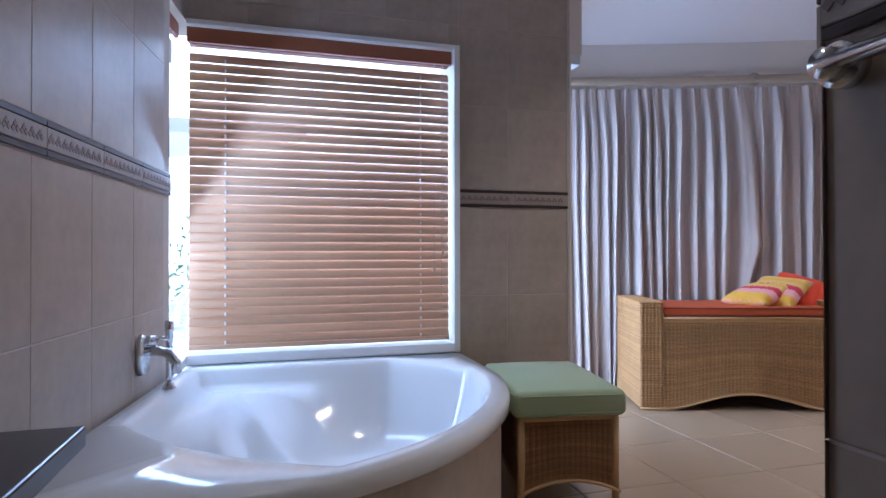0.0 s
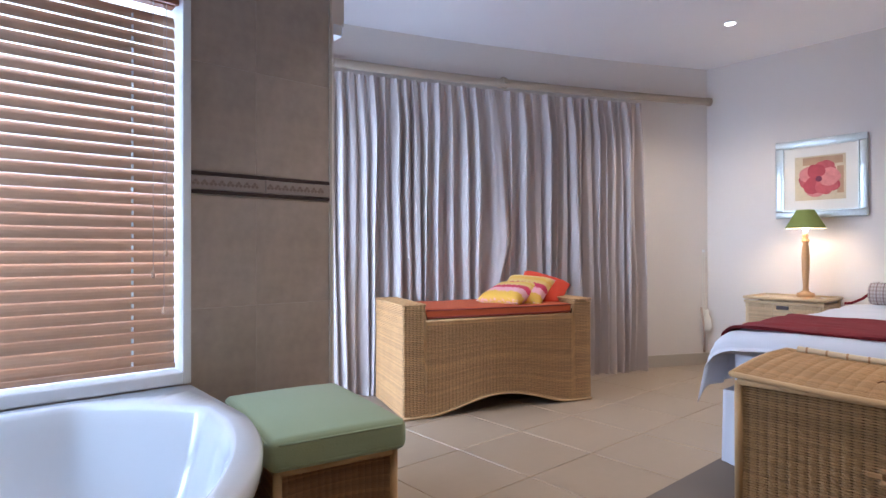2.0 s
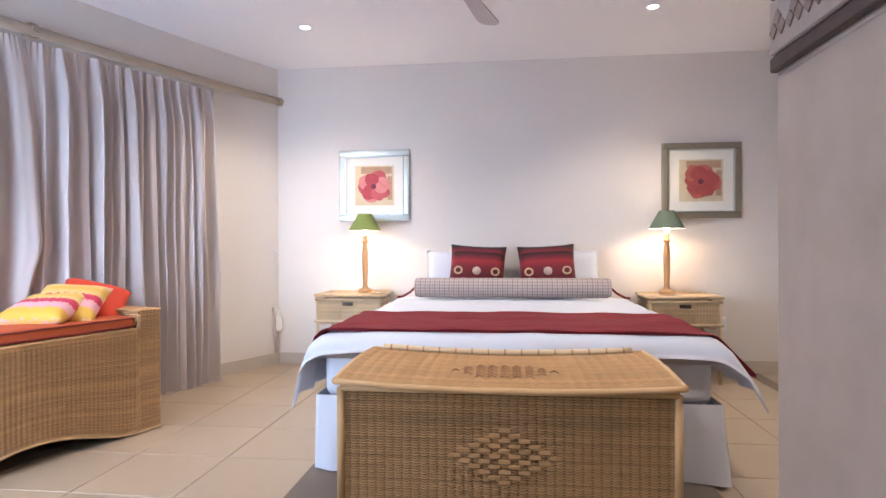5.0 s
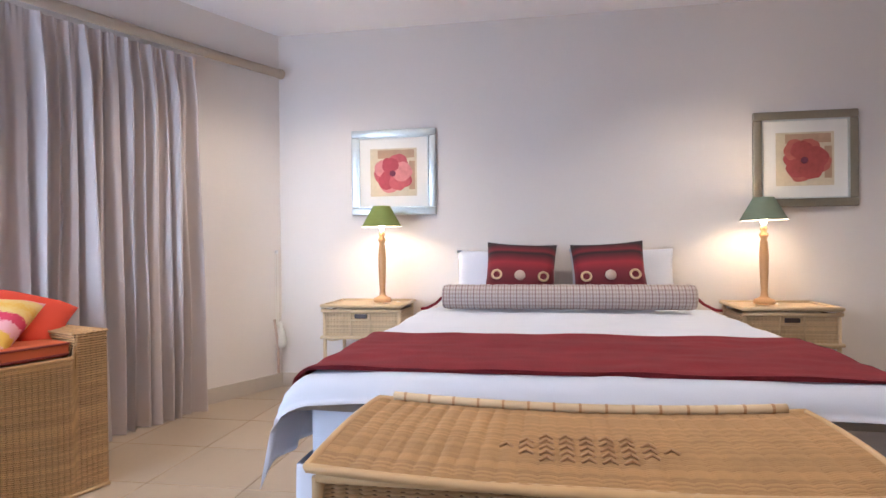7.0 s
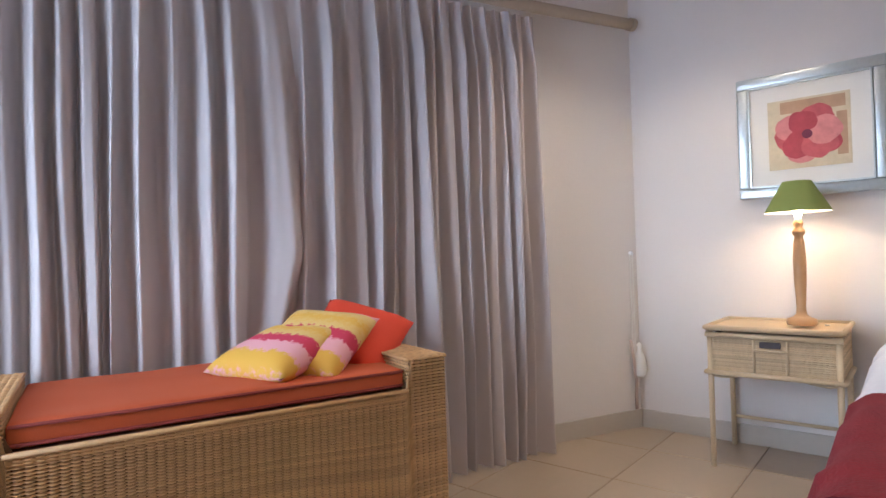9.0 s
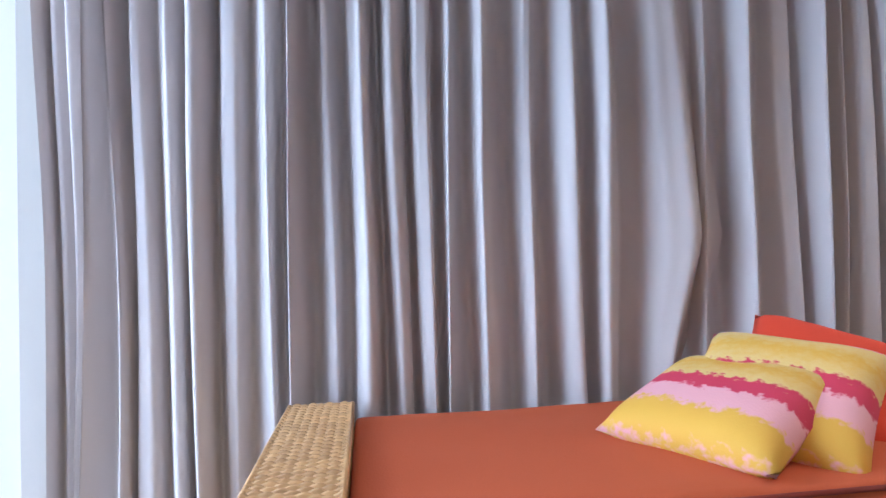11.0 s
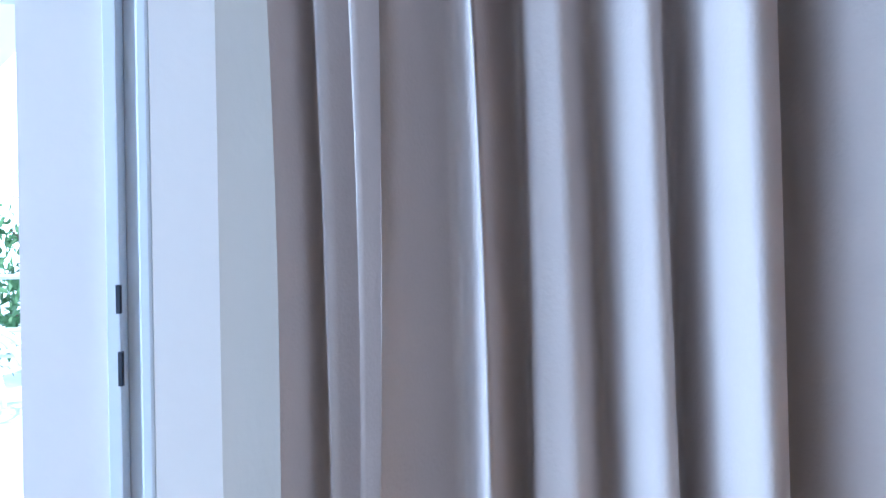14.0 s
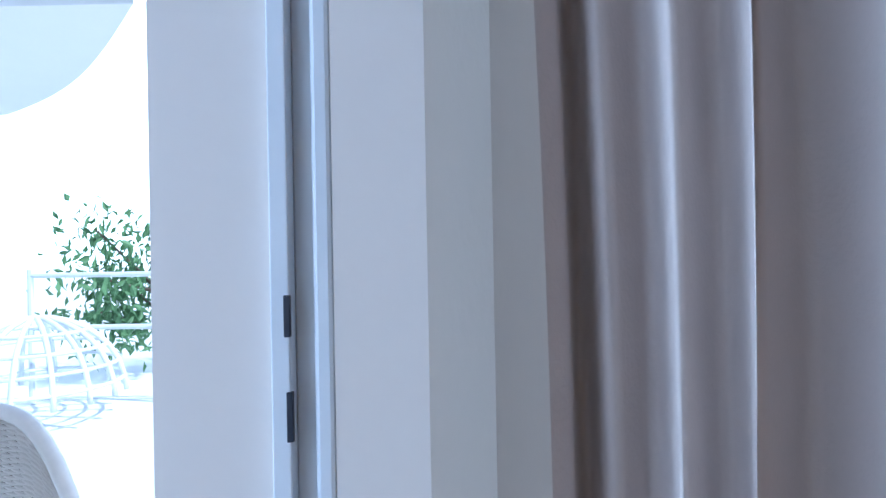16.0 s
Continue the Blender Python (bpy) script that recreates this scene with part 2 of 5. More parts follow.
def tube(bm, pts, r, seg=8):
    """A bent round bar along points."""
    pts = [Vector(p) for p in pts]
    rings = []
    for i, p in enumerate(pts):
        d = (pts[min(i + 1, len(pts) - 1)] - pts[max(i - 1, 0)]).normalized()
        q = d.to_track_quat("Z", "Y")
        rings.append([bm.verts.new(p + q @ Vector((r * math.cos(k * math.tau / seg), r * math.sin(k * math.tau / seg), 0))) for k in range(seg)])
    for a, b in zip(rings, rings[1:]):
        for k in range(seg):
            bm.faces.new((a[k], a[(k + 1) % seg], b[(k + 1) % seg], b[k]))
    bm.faces.new(rings[0])
    bm.faces.new(rings[-1])
    return bm


def lathe(bm, profile, seg=24, at=(0, 0, 0)):
    rings = [[bm.verts.new((at[0] + r * math.cos(k * math.tau / seg), at[1] + r * math.sin(k * math.tau / seg), at[2] + z)) for k in range(seg)] for r, z in profile]
    for a, b in zip(rings, rings[1:]):
        for k in range(seg):
            bm.faces.new((a[k], a[(k + 1) % seg], b[(k + 1) % seg], b[k]))
    bm.faces.new(rings[0])
    bm.faces.new(rings[-1])
    return bm


def pillow(bm, w, h, thick, pinch=0.06, n=18, m=None, power=0.55):
    """A stuffed square with pointed corners."""
    def point(i, j, side):
        u, v = 2 * i / n - 1, 2 * j / n - 1
        k = 1 - pinch * (1 - v * v) * abs(u) ** 3
        q = 1 - pinch * (1 - u * u) * abs(v) ** 3
        b = max(0.0, (1 - u ** 4) * (1 - v ** 4)) ** power
        wr = 1 + 0.05 * noise.noise(Vector((u * 2.1, v * 2.1, side + w * 9)))
        p = Vector((u * w / 2 * k, v * h / 2 * q, side * thick / 2 * b * wr))
        return (m @ p) if m is not None else p
    grids = []
    for side in (1, -1):
        grids.append([[bm.verts.new(point(i, j, side)) for j in range(n + 1)] for i in range(n + 1)])
    for g in grids:
        for i in range(n):
            for j in range(n):
                bm.faces.new((g[i][j], g[i + 1][j], g[i + 1][j + 1], g[i][j + 1]))
    bmesh.ops.remove_doubles(bm, verts=bm.verts, dist=0.0005)
    return bm


def weave(name, wide, high, place, mat, parent, stake=0.022, row=0.008, depth=0.0035, bottom=None, top=None, cords=False):
    """A woven wicker panel: strands that run over and under upright stakes. place(u, v, d) maps it into the thing."""
    per = 5
    nx, nz = max(4, round(wide / stake)) * per, max(2, round(high / row))
    verts, faces = [], []
    profile = ((0.07, -1.3), (0.24, 0.1), (0.5, 0.55), (0.76, 0.1), (0.93, -1.3))
    for j in range(nz):
        for s, crown in profile:
            for i in range(nx + 1):
                u = i / nx * wide
                lo, hi = (bottom(u) if bottom else 0.0), (top(u) if top else high)
                stray = 0.06 * noise.noise(Vector((u * 16, j * 0.73, wide)))
                v = lo + (hi - lo) * min(1.0, max(0.0, (j + s + stray) / nz))
                if cords:
                    # strands bulge between the stakes and dive behind each one
                    swing = 1.3 * abs(math.sin(math.pi * i / per)) ** 0.6 - 0.95
                else:
                    swing = 0.6 * math.cos(math.pi * (i / per) + math.pi * j)
                verts.append(place(u, v, depth * (swing + crown + 0.2 * noise.noise(Vector((u * 30, j * 1.7, 4))))))
    w, rows = nx + 1, len(profile)
    for r in range(nz * rows - 1):
        if r % rows == rows - 1:
            continue
        for i in range(nx):
            a = r * w + i
            faces.append((a, a + 1, a + w + 1, a + w))
    panel = tagged(raw(name, verts, faces, mat, parent), kind="stuff")
    # lining: added dark sheet, its colour stands for shade in the weave's gaps
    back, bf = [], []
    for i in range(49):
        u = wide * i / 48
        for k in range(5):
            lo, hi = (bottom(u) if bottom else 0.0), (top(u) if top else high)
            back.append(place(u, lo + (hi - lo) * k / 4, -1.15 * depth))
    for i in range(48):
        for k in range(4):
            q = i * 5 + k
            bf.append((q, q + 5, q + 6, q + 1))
    raw("lining", back, bf, M_GAP_SHADE, panel if parent is not None and parent.parent is None else parent)
    return panel


def tile_piece(w, h, d, mat, name):
    """One bevelled tile lying in its own xz plane, face towards -y."""
    b = 0.003
    v = [(0, 0, 0), (w, 0, 0), (w, 0, h), (0, 0, h), (b, -d, b), (w - b, -d, b), (w - b, -d, h - b), (b, -d, h - b)]
    f = [(4, 5, 6, 7), (0, 1, 5, 4), (1, 2, 6, 5), (2, 3, 7, 6), (3, 0, 4, 7)]
    me = bpy.data.meshes.new(name)
    me.from_pydata(v, [], f)
    me.materials.append(mat)
    return me


def tile_wall(parent, origin, turn, spans, rows, mat, gap=0.0016, depth=0.0015):
    """Tiles on a wall whose foot starts at origin; spans are (u0, u1) columns, rows (z0, z1)."""
    cache = {}
    for u0, u1 in spans:
        for z0, z1 in rows:
            w, h = round(u1 - u0 - gap, 4), round(z1 - z0 - gap, 4)
            if w < 0.01 or h < 0.01:
                continue
            if (w, h) not in cache:
                cache[(w, h)] = tile_piece(w, h, depth, mat, "tile")
            ob = new("tile", cache[(w, h)])
            ob.parent = parent
            ob.matrix_world = Matrix.Translation(origin) @ Matrix.Rotation(turn, 4, "Z") @ Matrix.Translation((u0, 0, z0))


# ---- rooms ----
CEIL = 2.82
BED_X, WIN_Y, LEFT_X = 6.01, 3.358, -0.128
SOUTH = -1.7
WALL_A, WALL_B = Vector((2.282, 4.86)), Vector((6.01, 3.43))


def bow(u):
    """A place on the curtain wall, u from 0 at the door to 1 at the corner."""
    p = WALL_A.lerp(WALL_B, u)
    nrm = Vector((0.357, 0.934))
    return p + nrm * 0.10 * 4 * u * (1 - u)


structure("floor", prism([(-1.1, SOUTH - 0.2), (6.2, SOUTH - 0.2), (6.2, 3.4), (2.2, 4.99), (2.10, 3.6), (-1.1, 3.6)], -0.1, -0.004), M_FGROUT, "beige square floor tiles with thin dark joints", "floor")
structure("ceiling", prism([(-1.1, SOUTH - 0.2), (6.3, SOUTH - 0.2), (6.3, 3.7), (4.6, 4.4), (2.1, 5.2), (1.9, 3.6), (-1.1, 3.6)], CEIL, CEIL + 0.15), M_CEIL, "smooth white painted plaster ceiling", "ceiling")
structure("wall_east", boxed(BED_X, BED_X + 0.2, SOUTH - 0.2, 3.7, 0, CEIL), M_PLASTER, "smooth off-white plaster wall behind the bed", "wall")
structure("wall_south", boxed(-1.0, BED_X, SOUTH - 0.2, SOUTH, 0, CEIL), M_PLASTER, "plain off-white plaster wall", "wall")

# curtain wall with a glazed opening behind the curtains
N = 24
inner, outer = [bow(i / N) for i in range(N + 1)], [bow(i / N) + Vector((0.357, 0.934)) * 0.2 for i in range(N + 1)]


def curved(i0, i1, z0, z1):
    return prism([tuple(p) for p in inner[i0:i1 + 1]] + [tuple(p) for p in reversed(outer[i0:i1 + 1])], z0, z1)


structure("wall_north", curved(0, N, 2.38, CEIL), M_PLASTER, "gently curved plaster wall above the curtains", "wall")
structure("wall_north_corner", curved(19, N, 0, 2.38), M_PLASTER, "cream plaster wall beside the curtain", "wall")
structure("wall_north_pier", prism([(2.285, 4.757), (2.335, 4.872), (2.52, 4.99), (2.107, 5.05), (2.107, 4.766), (2.187, 4.766), (2.187, 4.776), (2.226, 4.776), (2.226, 4.758)], 0, CEIL), M_PLASTER, "plaster wall end beside the open door", "wall")
glazing = thing("window_1", "large glazed window behind drawn taupe curtains", "window", "", "structure")
for a, b in ((2, 7), (7, 11), (11, 15), (15, 19)):
    pa, pb = inner[a] + Vector((0.357, 0.934)) * 0.1, inner[b] + Vector((0.357, 0.934)) * 0.1
    bm = bmesh.new()
    d = (pb - pa).normalized()
    m = Matrix.Translation((pa.x, pa.y, 0)) @ Matrix.Rotation(math.atan2(d.y, d.x), 4, "Z")
    ln = (pb - pa).length
    for x0, x1, z0, z1 in ((0, 0.05, 0, 2.38), (ln - 0.05, ln, 0, 2.38), (0.05, ln - 0.05, 0, 0.16), (0.05, ln - 0.05, 2.32, 2.38)):
        box(bm, x0, x1, -0.02, 0.02, z0, z1, m=m)
    part("window_frame", bm, M_FRAME, glazing)
    pane = part("pane", boxed(0.05, ln - 0.05, -0.003, 0.003, 0.16, 2.32, m=m), M_GLASS, glazing)
    pane.visible_shadow = False

# bathroom walls
structure("wall_window_right", boxed(1.225, 1.885, WIN_Y + 0.008, 3.6, 0, CEIL), M_GROUT, "tiled bathroom wall beside the window", "wall")
structure("wall_window_below", boxed(LEFT_X - 0.2, 1.225, WIN_Y + 0.008, 3.6, 0, 0.55), M_GROUT, "tiled wall under the bathroom window", "wall")
structure("wall_window_above", boxed(LEFT_X - 0.2, 1.225, WIN_Y + 0.008, 3.6, 2.19, CEIL), M_GROUT, "tiled wall above the bathroom window", "wall")
structure("wall_west", boxed(LEFT_X - 0.2, LEFT_X - 0.008, SOUTH - 0.2, 3.14, 0, CEIL), M_GROUT, "tiled bathroom wall beside the bath", "wall")
structure("wall_west_below", boxed(LEFT_X - 0.2, LEFT_X - 0.008, 3.14, WIN_Y + 0.008, 0, 0.55), M_GROUT, "tiled wall under the corner window", "wall")
structure("wall_west_above", boxed(LEFT_X - 0.2, LEFT_X - 0.008, 3.14, WIN_Y + 0.008, 2.19, CEIL), M_GROUT, "tiled wall above the corner window", "wall")
structure("wall_pier", boxed(0.928, 1.325, SOUTH, 0.942, 0, CEIL), M_GROUT, "tiled partition wall end with a border strip", "wall")
structure("wall_door_head", boxed(1.90, 2.10, 3.6, 4.80, 2.30, CEIL), M_PLASTER, "plaster wall above the open door", "wall")
structure("wall_return", boxed(1.885, 1.90, WIN_Y + 0.01, 3.6, 0, CEIL), M_PLASTER, "plastered wall end beside the open door", "wall")
# bathroom window: white reveal trim, sill, panes
win = thing("window_2", "bathroom corner window with a white painted reveal", "window", "", "structure")
bm = bmesh.new()
box(bm, 1.195, 1.228, WIN_Y - 0.012, 3.6, 0.55, 2.19, 0.004)
box(bm, LEFT_X, 1.195, WIN_Y - 0.012, 3.6, 2.165, 2.19, 0.004)
part("window_frame", bm, M_WHITE, win)
part("window_sill", boxed(LEFT_X, 1.195, WIN_Y - 0.02, 3.6, 0.552, 0.60, 0.006), M_WHITE, win)
part("window_sill", boxed(LEFT_X - 0.2, LEFT_X + 0.012, 3.14, WIN_Y - 0.02, 0.552, 0.598, 0.006), M_WHITE, win)
for x0, x1 in ((-0.3, 1.19),):
    pane = part("pane", boxed(x0, x1, 3.555, 3.561, 0.60, 2.165), M_GLASS, win)
    pane.visible_shadow = False

# skirting
bm = bmesh.new()
box(bm, BED_X - 0.012, BED_X, SOUTH, 3.42, 0, 0.11, 0.003)
structure("baseboard", bm, M_SKIRT, "beige tile skirting along the bedroom wall", "baseboard")
sk = [tuple(bow(19 / N + i * (5 / N) / 5)) for i in range(6)]
nx_ = Vector((-0.357, -0.934)) * 0.012
structure("baseboard_north", prism(sk + [(x + nx_.x, y + nx_.y) for x, y in reversed(sk)], 0, 0.11), M_SKIRT, "beige tile skirting under the cream wall", "baseboard")
bm = bmesh.new()
box(bm, 0.90, 1.33, 0.947, 0.964, 0, 0.09, 0.003)
structure("baseboard_pier", bm, M_SKIRT, "pale skirting at the foot of the tiled partition", "baseboard")

# door frame, open doorway
door = thing("door_1", "white painted frame of the open garden door", "door frame", "", "structure")
part("jamb", boxed(2.187, 2.199, 4.754, 4.776, 0, 2.30, 0.001), M_FRAME, door)
part("groove", boxed(2.1992, 2.213, 4.768, 4.776, 0, 2.30, 0.001), M_FRAME, door)
part("door_stop", boxed(2.2132, 2.2258, 4.757, 4.776, 0, 2.30, 0.003), M_FRAME, door)
part("door_head", boxed(2.02, 2.09, 3.60, 4.752, 2.24, 2.30, 0.004), M_FRAME, door)
part("strike_plate", boxed(2.1955, 2.1995, 4.7528, 4.757, 1.047, 1.073, 0.0005), M_BLACK, door, "dark metal latch keep")
part("strike_plate", boxed(2.1965, 2.2005, 4.7528, 4.757, 0.982, 1.013, 0.0005), M_BLACK, door, "dark metal latch keep")

# ---- bath ----
# the west wall stands a little askew, turned about the room's corner
SKEW = Matrix.Translation((LEFT_X, 3.36, 0)) @ Matrix.Rotation(radians(-7), 4, "Z") @ Matrix.Translation((-LEFT_X, -3.36, 0))


def bath_outline(k):
    """The bath's outer edge: corner legs along two walls and a bowed front; k from 0 to 1."""
    cx, cy = 0.52, 2.62
    a = k * math.tau
    dx, dy = math.cos(a), math.sin(a)
    lim = 9.0
    if dx > 1e-6:
        lim = min(lim, (1.225 - cx) / dx)
    if dx - 0.123 * dy < -1e-6:
        lim = min(lim, (LEFT_X + 0.003 - 0.123 * (3.36 - cy) - cx) / (dx - 0.123 * dy))
    if dy > 1e-6:
        lim = min(lim, (WIN_Y - 0.022 - cy) / dy)
    if dy < -1e-6:
        lim = min(lim, (1.70 - cy) / dy)
    # bowed front between the two legs
    fx, fy, r = 0.02, 2.92, 1.215
    b = (cx - fx) * dx + (cy - fy) * dy
    c = (cx - fx) ** 2 + (cy - fy) ** 2 - r * r
    s = -b + math.sqrt(b * b - c)
    if dx > -0.6 and dy < 0.45:
        lim = min(lim, s)
    return cx + dx * lim, cy + dy * lim, lim, dx, dy


def bath():
    top = thing("corner_bath", "white acrylic corner bath with moulded seat and tiled apron", "bath")
    n = 120
    outs = [bath_outline(i / n) for i in range(n)]
    rings = []

    def ring(fn):
        rings.append([fn(*o) for o in outs])
    cx, cy = 0.52, 2.62

    def inner_r(lim, dx, dy, scale=1.0):
        # a rounded basin leaning towards the room's corner
        ax, ay = (dx + dy) / math.sqrt(2), (dy - dx) / math.sqrt(2)
        e = 1 / math.sqrt((ax / 0.70) ** 2 + (ay / 0.98) ** 2)
        return min(lim - 0.07, e) * scale
    ring(lambda x, y, l, dx, dy: (cx + dx * (l - 0.01), cy + dy * (l - 0.01), 0.485))
    ring(lambda x, y, l, dx, dy: (x, y, 0.50))
    ring(lambda x, y, l, dx, dy: (x, y, 0.535))
    ring(lambda x, y, l, dx, dy: (cx + dx * (l - 0.012), cy + dy * (l - 0.012), 0.55))
    for k, z in ((1.0, 0.55), (0.985, 0.545), (0.965, 0.53), (0.94, 0.48), (0.90, 0.38), (0.84, 0.26), (0.72, 0.17), (0.5, 0.145), (0.2, 0.14)):
        def basin(x, y, l, dx, dy, k=k, z=z):
            r = inner_r(l, dx, dy, k)
            px, py = cx + dx * r, cy + dy * r
            # moulded seat towards the tap corner
            seat = 1 / (1 + math.exp(-((-(px - cx) + (py - cy)) - 0.50 - 0.07 * math.sin(5.5 * px + 0.6)) * 22))
            zz = z + (max(z, 0.455) - z) * seat if z < 0.5 else z
            return (px, py, zz)
        ring(basin)
    verts, faces = [p for r in rings for p in r], []
    for a in range(len(rings) - 1):
        for i in range(n):
            j = (i + 1) % n
            faces.append((a * n + i, a * n + j, (a + 1) * n + j, (a + 1) * n + i))
    faces.append(tuple((len(rings) - 1) * n + i for i in range(n)))
    raw("basin", verts, faces, M_BATH, top)
    # tiled apron under the rim, in curved panels
    idx = [i for i, o in enumerate(outs) if o[3] > -0.75 and o[4] < 0.55]
    idx.sort(key=lambda i: math.atan2(outs[i][4], outs[i][3]))
    step = 6
    for s in range(0, len(idx) - 1, step):
        run = idx[s:s + step + 1]
        if len(run) < 2:
            continue
        pts = [(cx + outs[i][3] * (outs[i][2] - 0.035), cy + outs[i][4] * (outs[i][2] - 0.035)) for i in run]
        back = [(cx + outs[i][3] * (outs[i][2] - 0.055), cy + outs[i][4] * (outs[i][2] - 0.055)) for i in run]
        part("apron_panel", prism(pts + list(reversed(back)), 0.0, 0.495), M_TILE, top)
    part("overflow", lathe(bmesh.new(), [(0.03, 0), (0.03, 0.006), (0.0, 0.009)], 20, (0.52, 2.62, 0.142)), M_CHROME, top)


bath()


def mixer():
    t = thing("bath_mixer", "chrome wall-mounted bath mixer with lever", "tap", at=SKEW)
    y, z = 2.77, 0.70
    bm = bmesh.new()
    bmesh.ops.create_cone(bm, cap_ends=True, segments=28, radius1=0.045, radius2=0.04, depth=0.02, matrix=pose(LEFT_X + 0.01, y, z, 0, 90, 0) @ Matrix.Diagonal((1.75, 1, 1, 1)))
    part("escutcheon", bm, M_CHROME, t, "", True)
    bm = bmesh.new()
    tube(bm, [(LEFT_X + 0.015, y, z + 0.01), (LEFT_X + 0.06, y, z + 0.015), (LEFT_X + 0.10, y, z + 0.005), (LEFT_X + 0.125, y, z - 0.03), (LEFT_X + 0.13, y, z - 0.07)], 0.018, 14)
    part("spout", bm, M_CHROME, t, "", True)
    bm = bmesh.new()
    rod(bm, (LEFT_X + 0.015, y, z + 0.05), (LEFT_X + 0.055, y, z + 0.052), 0.02, 16)
    tube(bm, [(LEFT_X + 0.05, y, z + 0.055), (LEFT_X + 0.075, y - 0.01, z + 0.065), (LEFT_X + 0.10, y - 0.02, z + 0.062)], 0.006, 10)
    part("lever", bm, M_CHROME, t, "", True)
    h = thing("hand_shower", "slim chrome hand shower standing on the bath rim", "hand shower")
    bm = lathe(bmesh.new(), [(0.026, 0), (0.026, 0.006), (0.018, 0.018), (0.014, 0.03)], 20, (-0.115, 2.86, 0.55))
    part("holder", bm, M_CHROME, h, "", True)
    bm = lathe(bmesh.new(), [(0.011, 0.028), (0.012, 0.05), (0.013, 0.20), (0.016, 0.23), (0.017, 0.262), (0.012, 0.266)], 20, (-0.115, 2.86, 0.55))
    part("wand", bm, M_CHROME, h, "", True)


mixer()
c = thing("vanity_counter", "dark polished stone counter by the bathroom wall", "counter")
part("slab", boxed(-0.36, 0.050, 0.05, 1.255, 0.822, 0.850, 0.003), M_GRANITE, c)
part("bracket", boxed(-0.38, 0.0, 0.2, 1.15, 0.0, 0.822), M_TILE, c)


def blinds():
    b = thing("venetian_blind", "stained wooden venetian blind lowered over the window", "blind")
    x0, x1, y = -0.120, 1.182, 3.42
    part("valance", boxed(LEFT_X + 0.002, 1.188, y - 0.055, y - 0.035, 2.085, 2.158, 0.004), M_WOOD_RED, b, "red-brown wooden valance")
    part("headrail", boxed(x0, x1, y - 0.025, y + 0.025, 2.085, 2.125, 0.003), M_WOOD_RED, b)
    n = 31
    zs = [2.028 - i * (2.028 - 0.655) / (n - 1) for i in range(n)]
    w, ang = 0.050, radians(66)
    verts, faces = [], []
    for k in range(5):
        u = (k / 4 - 0.5) * w
        c_ = 0.0065 * (1 - (2 * k / 4 - 1) ** 2)
        yy, zz = u * math.cos(ang) - c_ * math.sin(ang), u * math.sin(ang) + c_ * math.cos(ang)
        for xx in (x0, x1):
            for th in (-0.0014, 0.0014):
                verts.append((xx, yy - th * math.sin(ang), zz + th * math.cos(ang)))
    for k in range(4):
        a = k * 4
        faces += [(a + 1, a + 3, a + 7, a + 5), (a, a + 4, a + 6, a + 2), (a, a + 1, a + 5, a + 4), (a + 2, a + 6, a + 7, a + 3)]
    faces += [(0, 2, 3, 1), (16, 17, 19, 18)]
    me = bpy.data.meshes.new("slat")
    me.from_pydata(verts, [], faces)
    me.materials.append(M_SLAT)
    for z in zs:
        s = new("slat", me)
        s.parent = b
        s.location = (0, y, z)
        s.rotation_euler = (radians(random.uniform(-0.5, 0.5)), 0, 0)
    part("bottom_rail", boxed(x0, x1, y - 0.025, y + 0.022, 0.612, 0.634, 0.004), M_SLAT, b)
    for xx in (0.045, 1.025):
        bm = bmesh.new()
        rod(bm, (xx, y + 0.024, 0.63), (xx, y + 0.024, 2.09), 0.0018, 6)
        # short white rods imitate daylight showing through the cord holes
        for z in zs:
            rod(bm, (xx, y - 0.013, z - 0.020), (xx, y - 0.013, z - 0.004), 0.0042, 6)
        part("ladder_cord", bm, M_WHITE, b, "white ladder cord, with white dashes for light through the slat holes")
    for xx, zz in ((1.095, 1.005), (1.145, 1.09), (1.135, 0.86)):
        bm = bmesh.new()
        rod(bm, (xx, y - 0.034, zz), (xx, y - 0.034, 2.09), 0.0016, 6)
        part("pull_cord", bm, M_CORD, b)
        part("pull_knob", lathe(bmesh.new(), [(0.003, 0.03), (0.006, 0.022), (0.008, 0.005), (0.004, 0)], 12, (xx, y - 0.034, zz - 0.025)), M_SLAT, b)
    s = thing("raised_blind", "wooden blind pulled up over the corner window", "blind", at=SKEW)
    part("valance", boxed(LEFT_X - 0.045, LEFT_X - 0.025, 3.150, WIN_Y - 0.02, 2.085, 2.158, 0.004), M_WOOD_RED, s)
    for i in range(9):
        part("slat", boxed(LEFT_X - 0.09, LEFT_X - 0.05, 3.155, WIN_Y - 0.03, 1.965 + i * 0.012, 1.971 + i * 0.012, 0.001), M_SLAT, s)


blinds()


def towel_rail():
    t = thing("towel_rail", "chrome towel rail on the tiled partition", "towel rail")
    bm = bmesh.new()
    rod(bm, (0.920, 0.905, 1.287), (0.898, 0.905, 1.287), 0.026, 28)
    rod(bm, (0.898, 0.905, 1.287), (0.876, 0.905, 1.287), 0.020, 24, 0.017)
    part("wall_mount", bm, M_CHROME, t, "", True)
    bm = bmesh.new()
    rod(bm, (0.884, 0.912, 1.287), (0.884, 0.20, 1.287), 0.010, 16)
    part("bar", bm, M_CHROME, t, "", True)
    bm = bmesh.new()
    rod(bm, (0.920, 0.21, 1.287), (0.898, 0.21, 1.287), 0.026, 28)
    rod(bm, (0.898, 0.21, 1.287), (0.868, 0.21, 1.287), 0.020, 24, 0.017)
    part("wall_mount", bm, M_CHROME, t, "", True)


towel_rail()


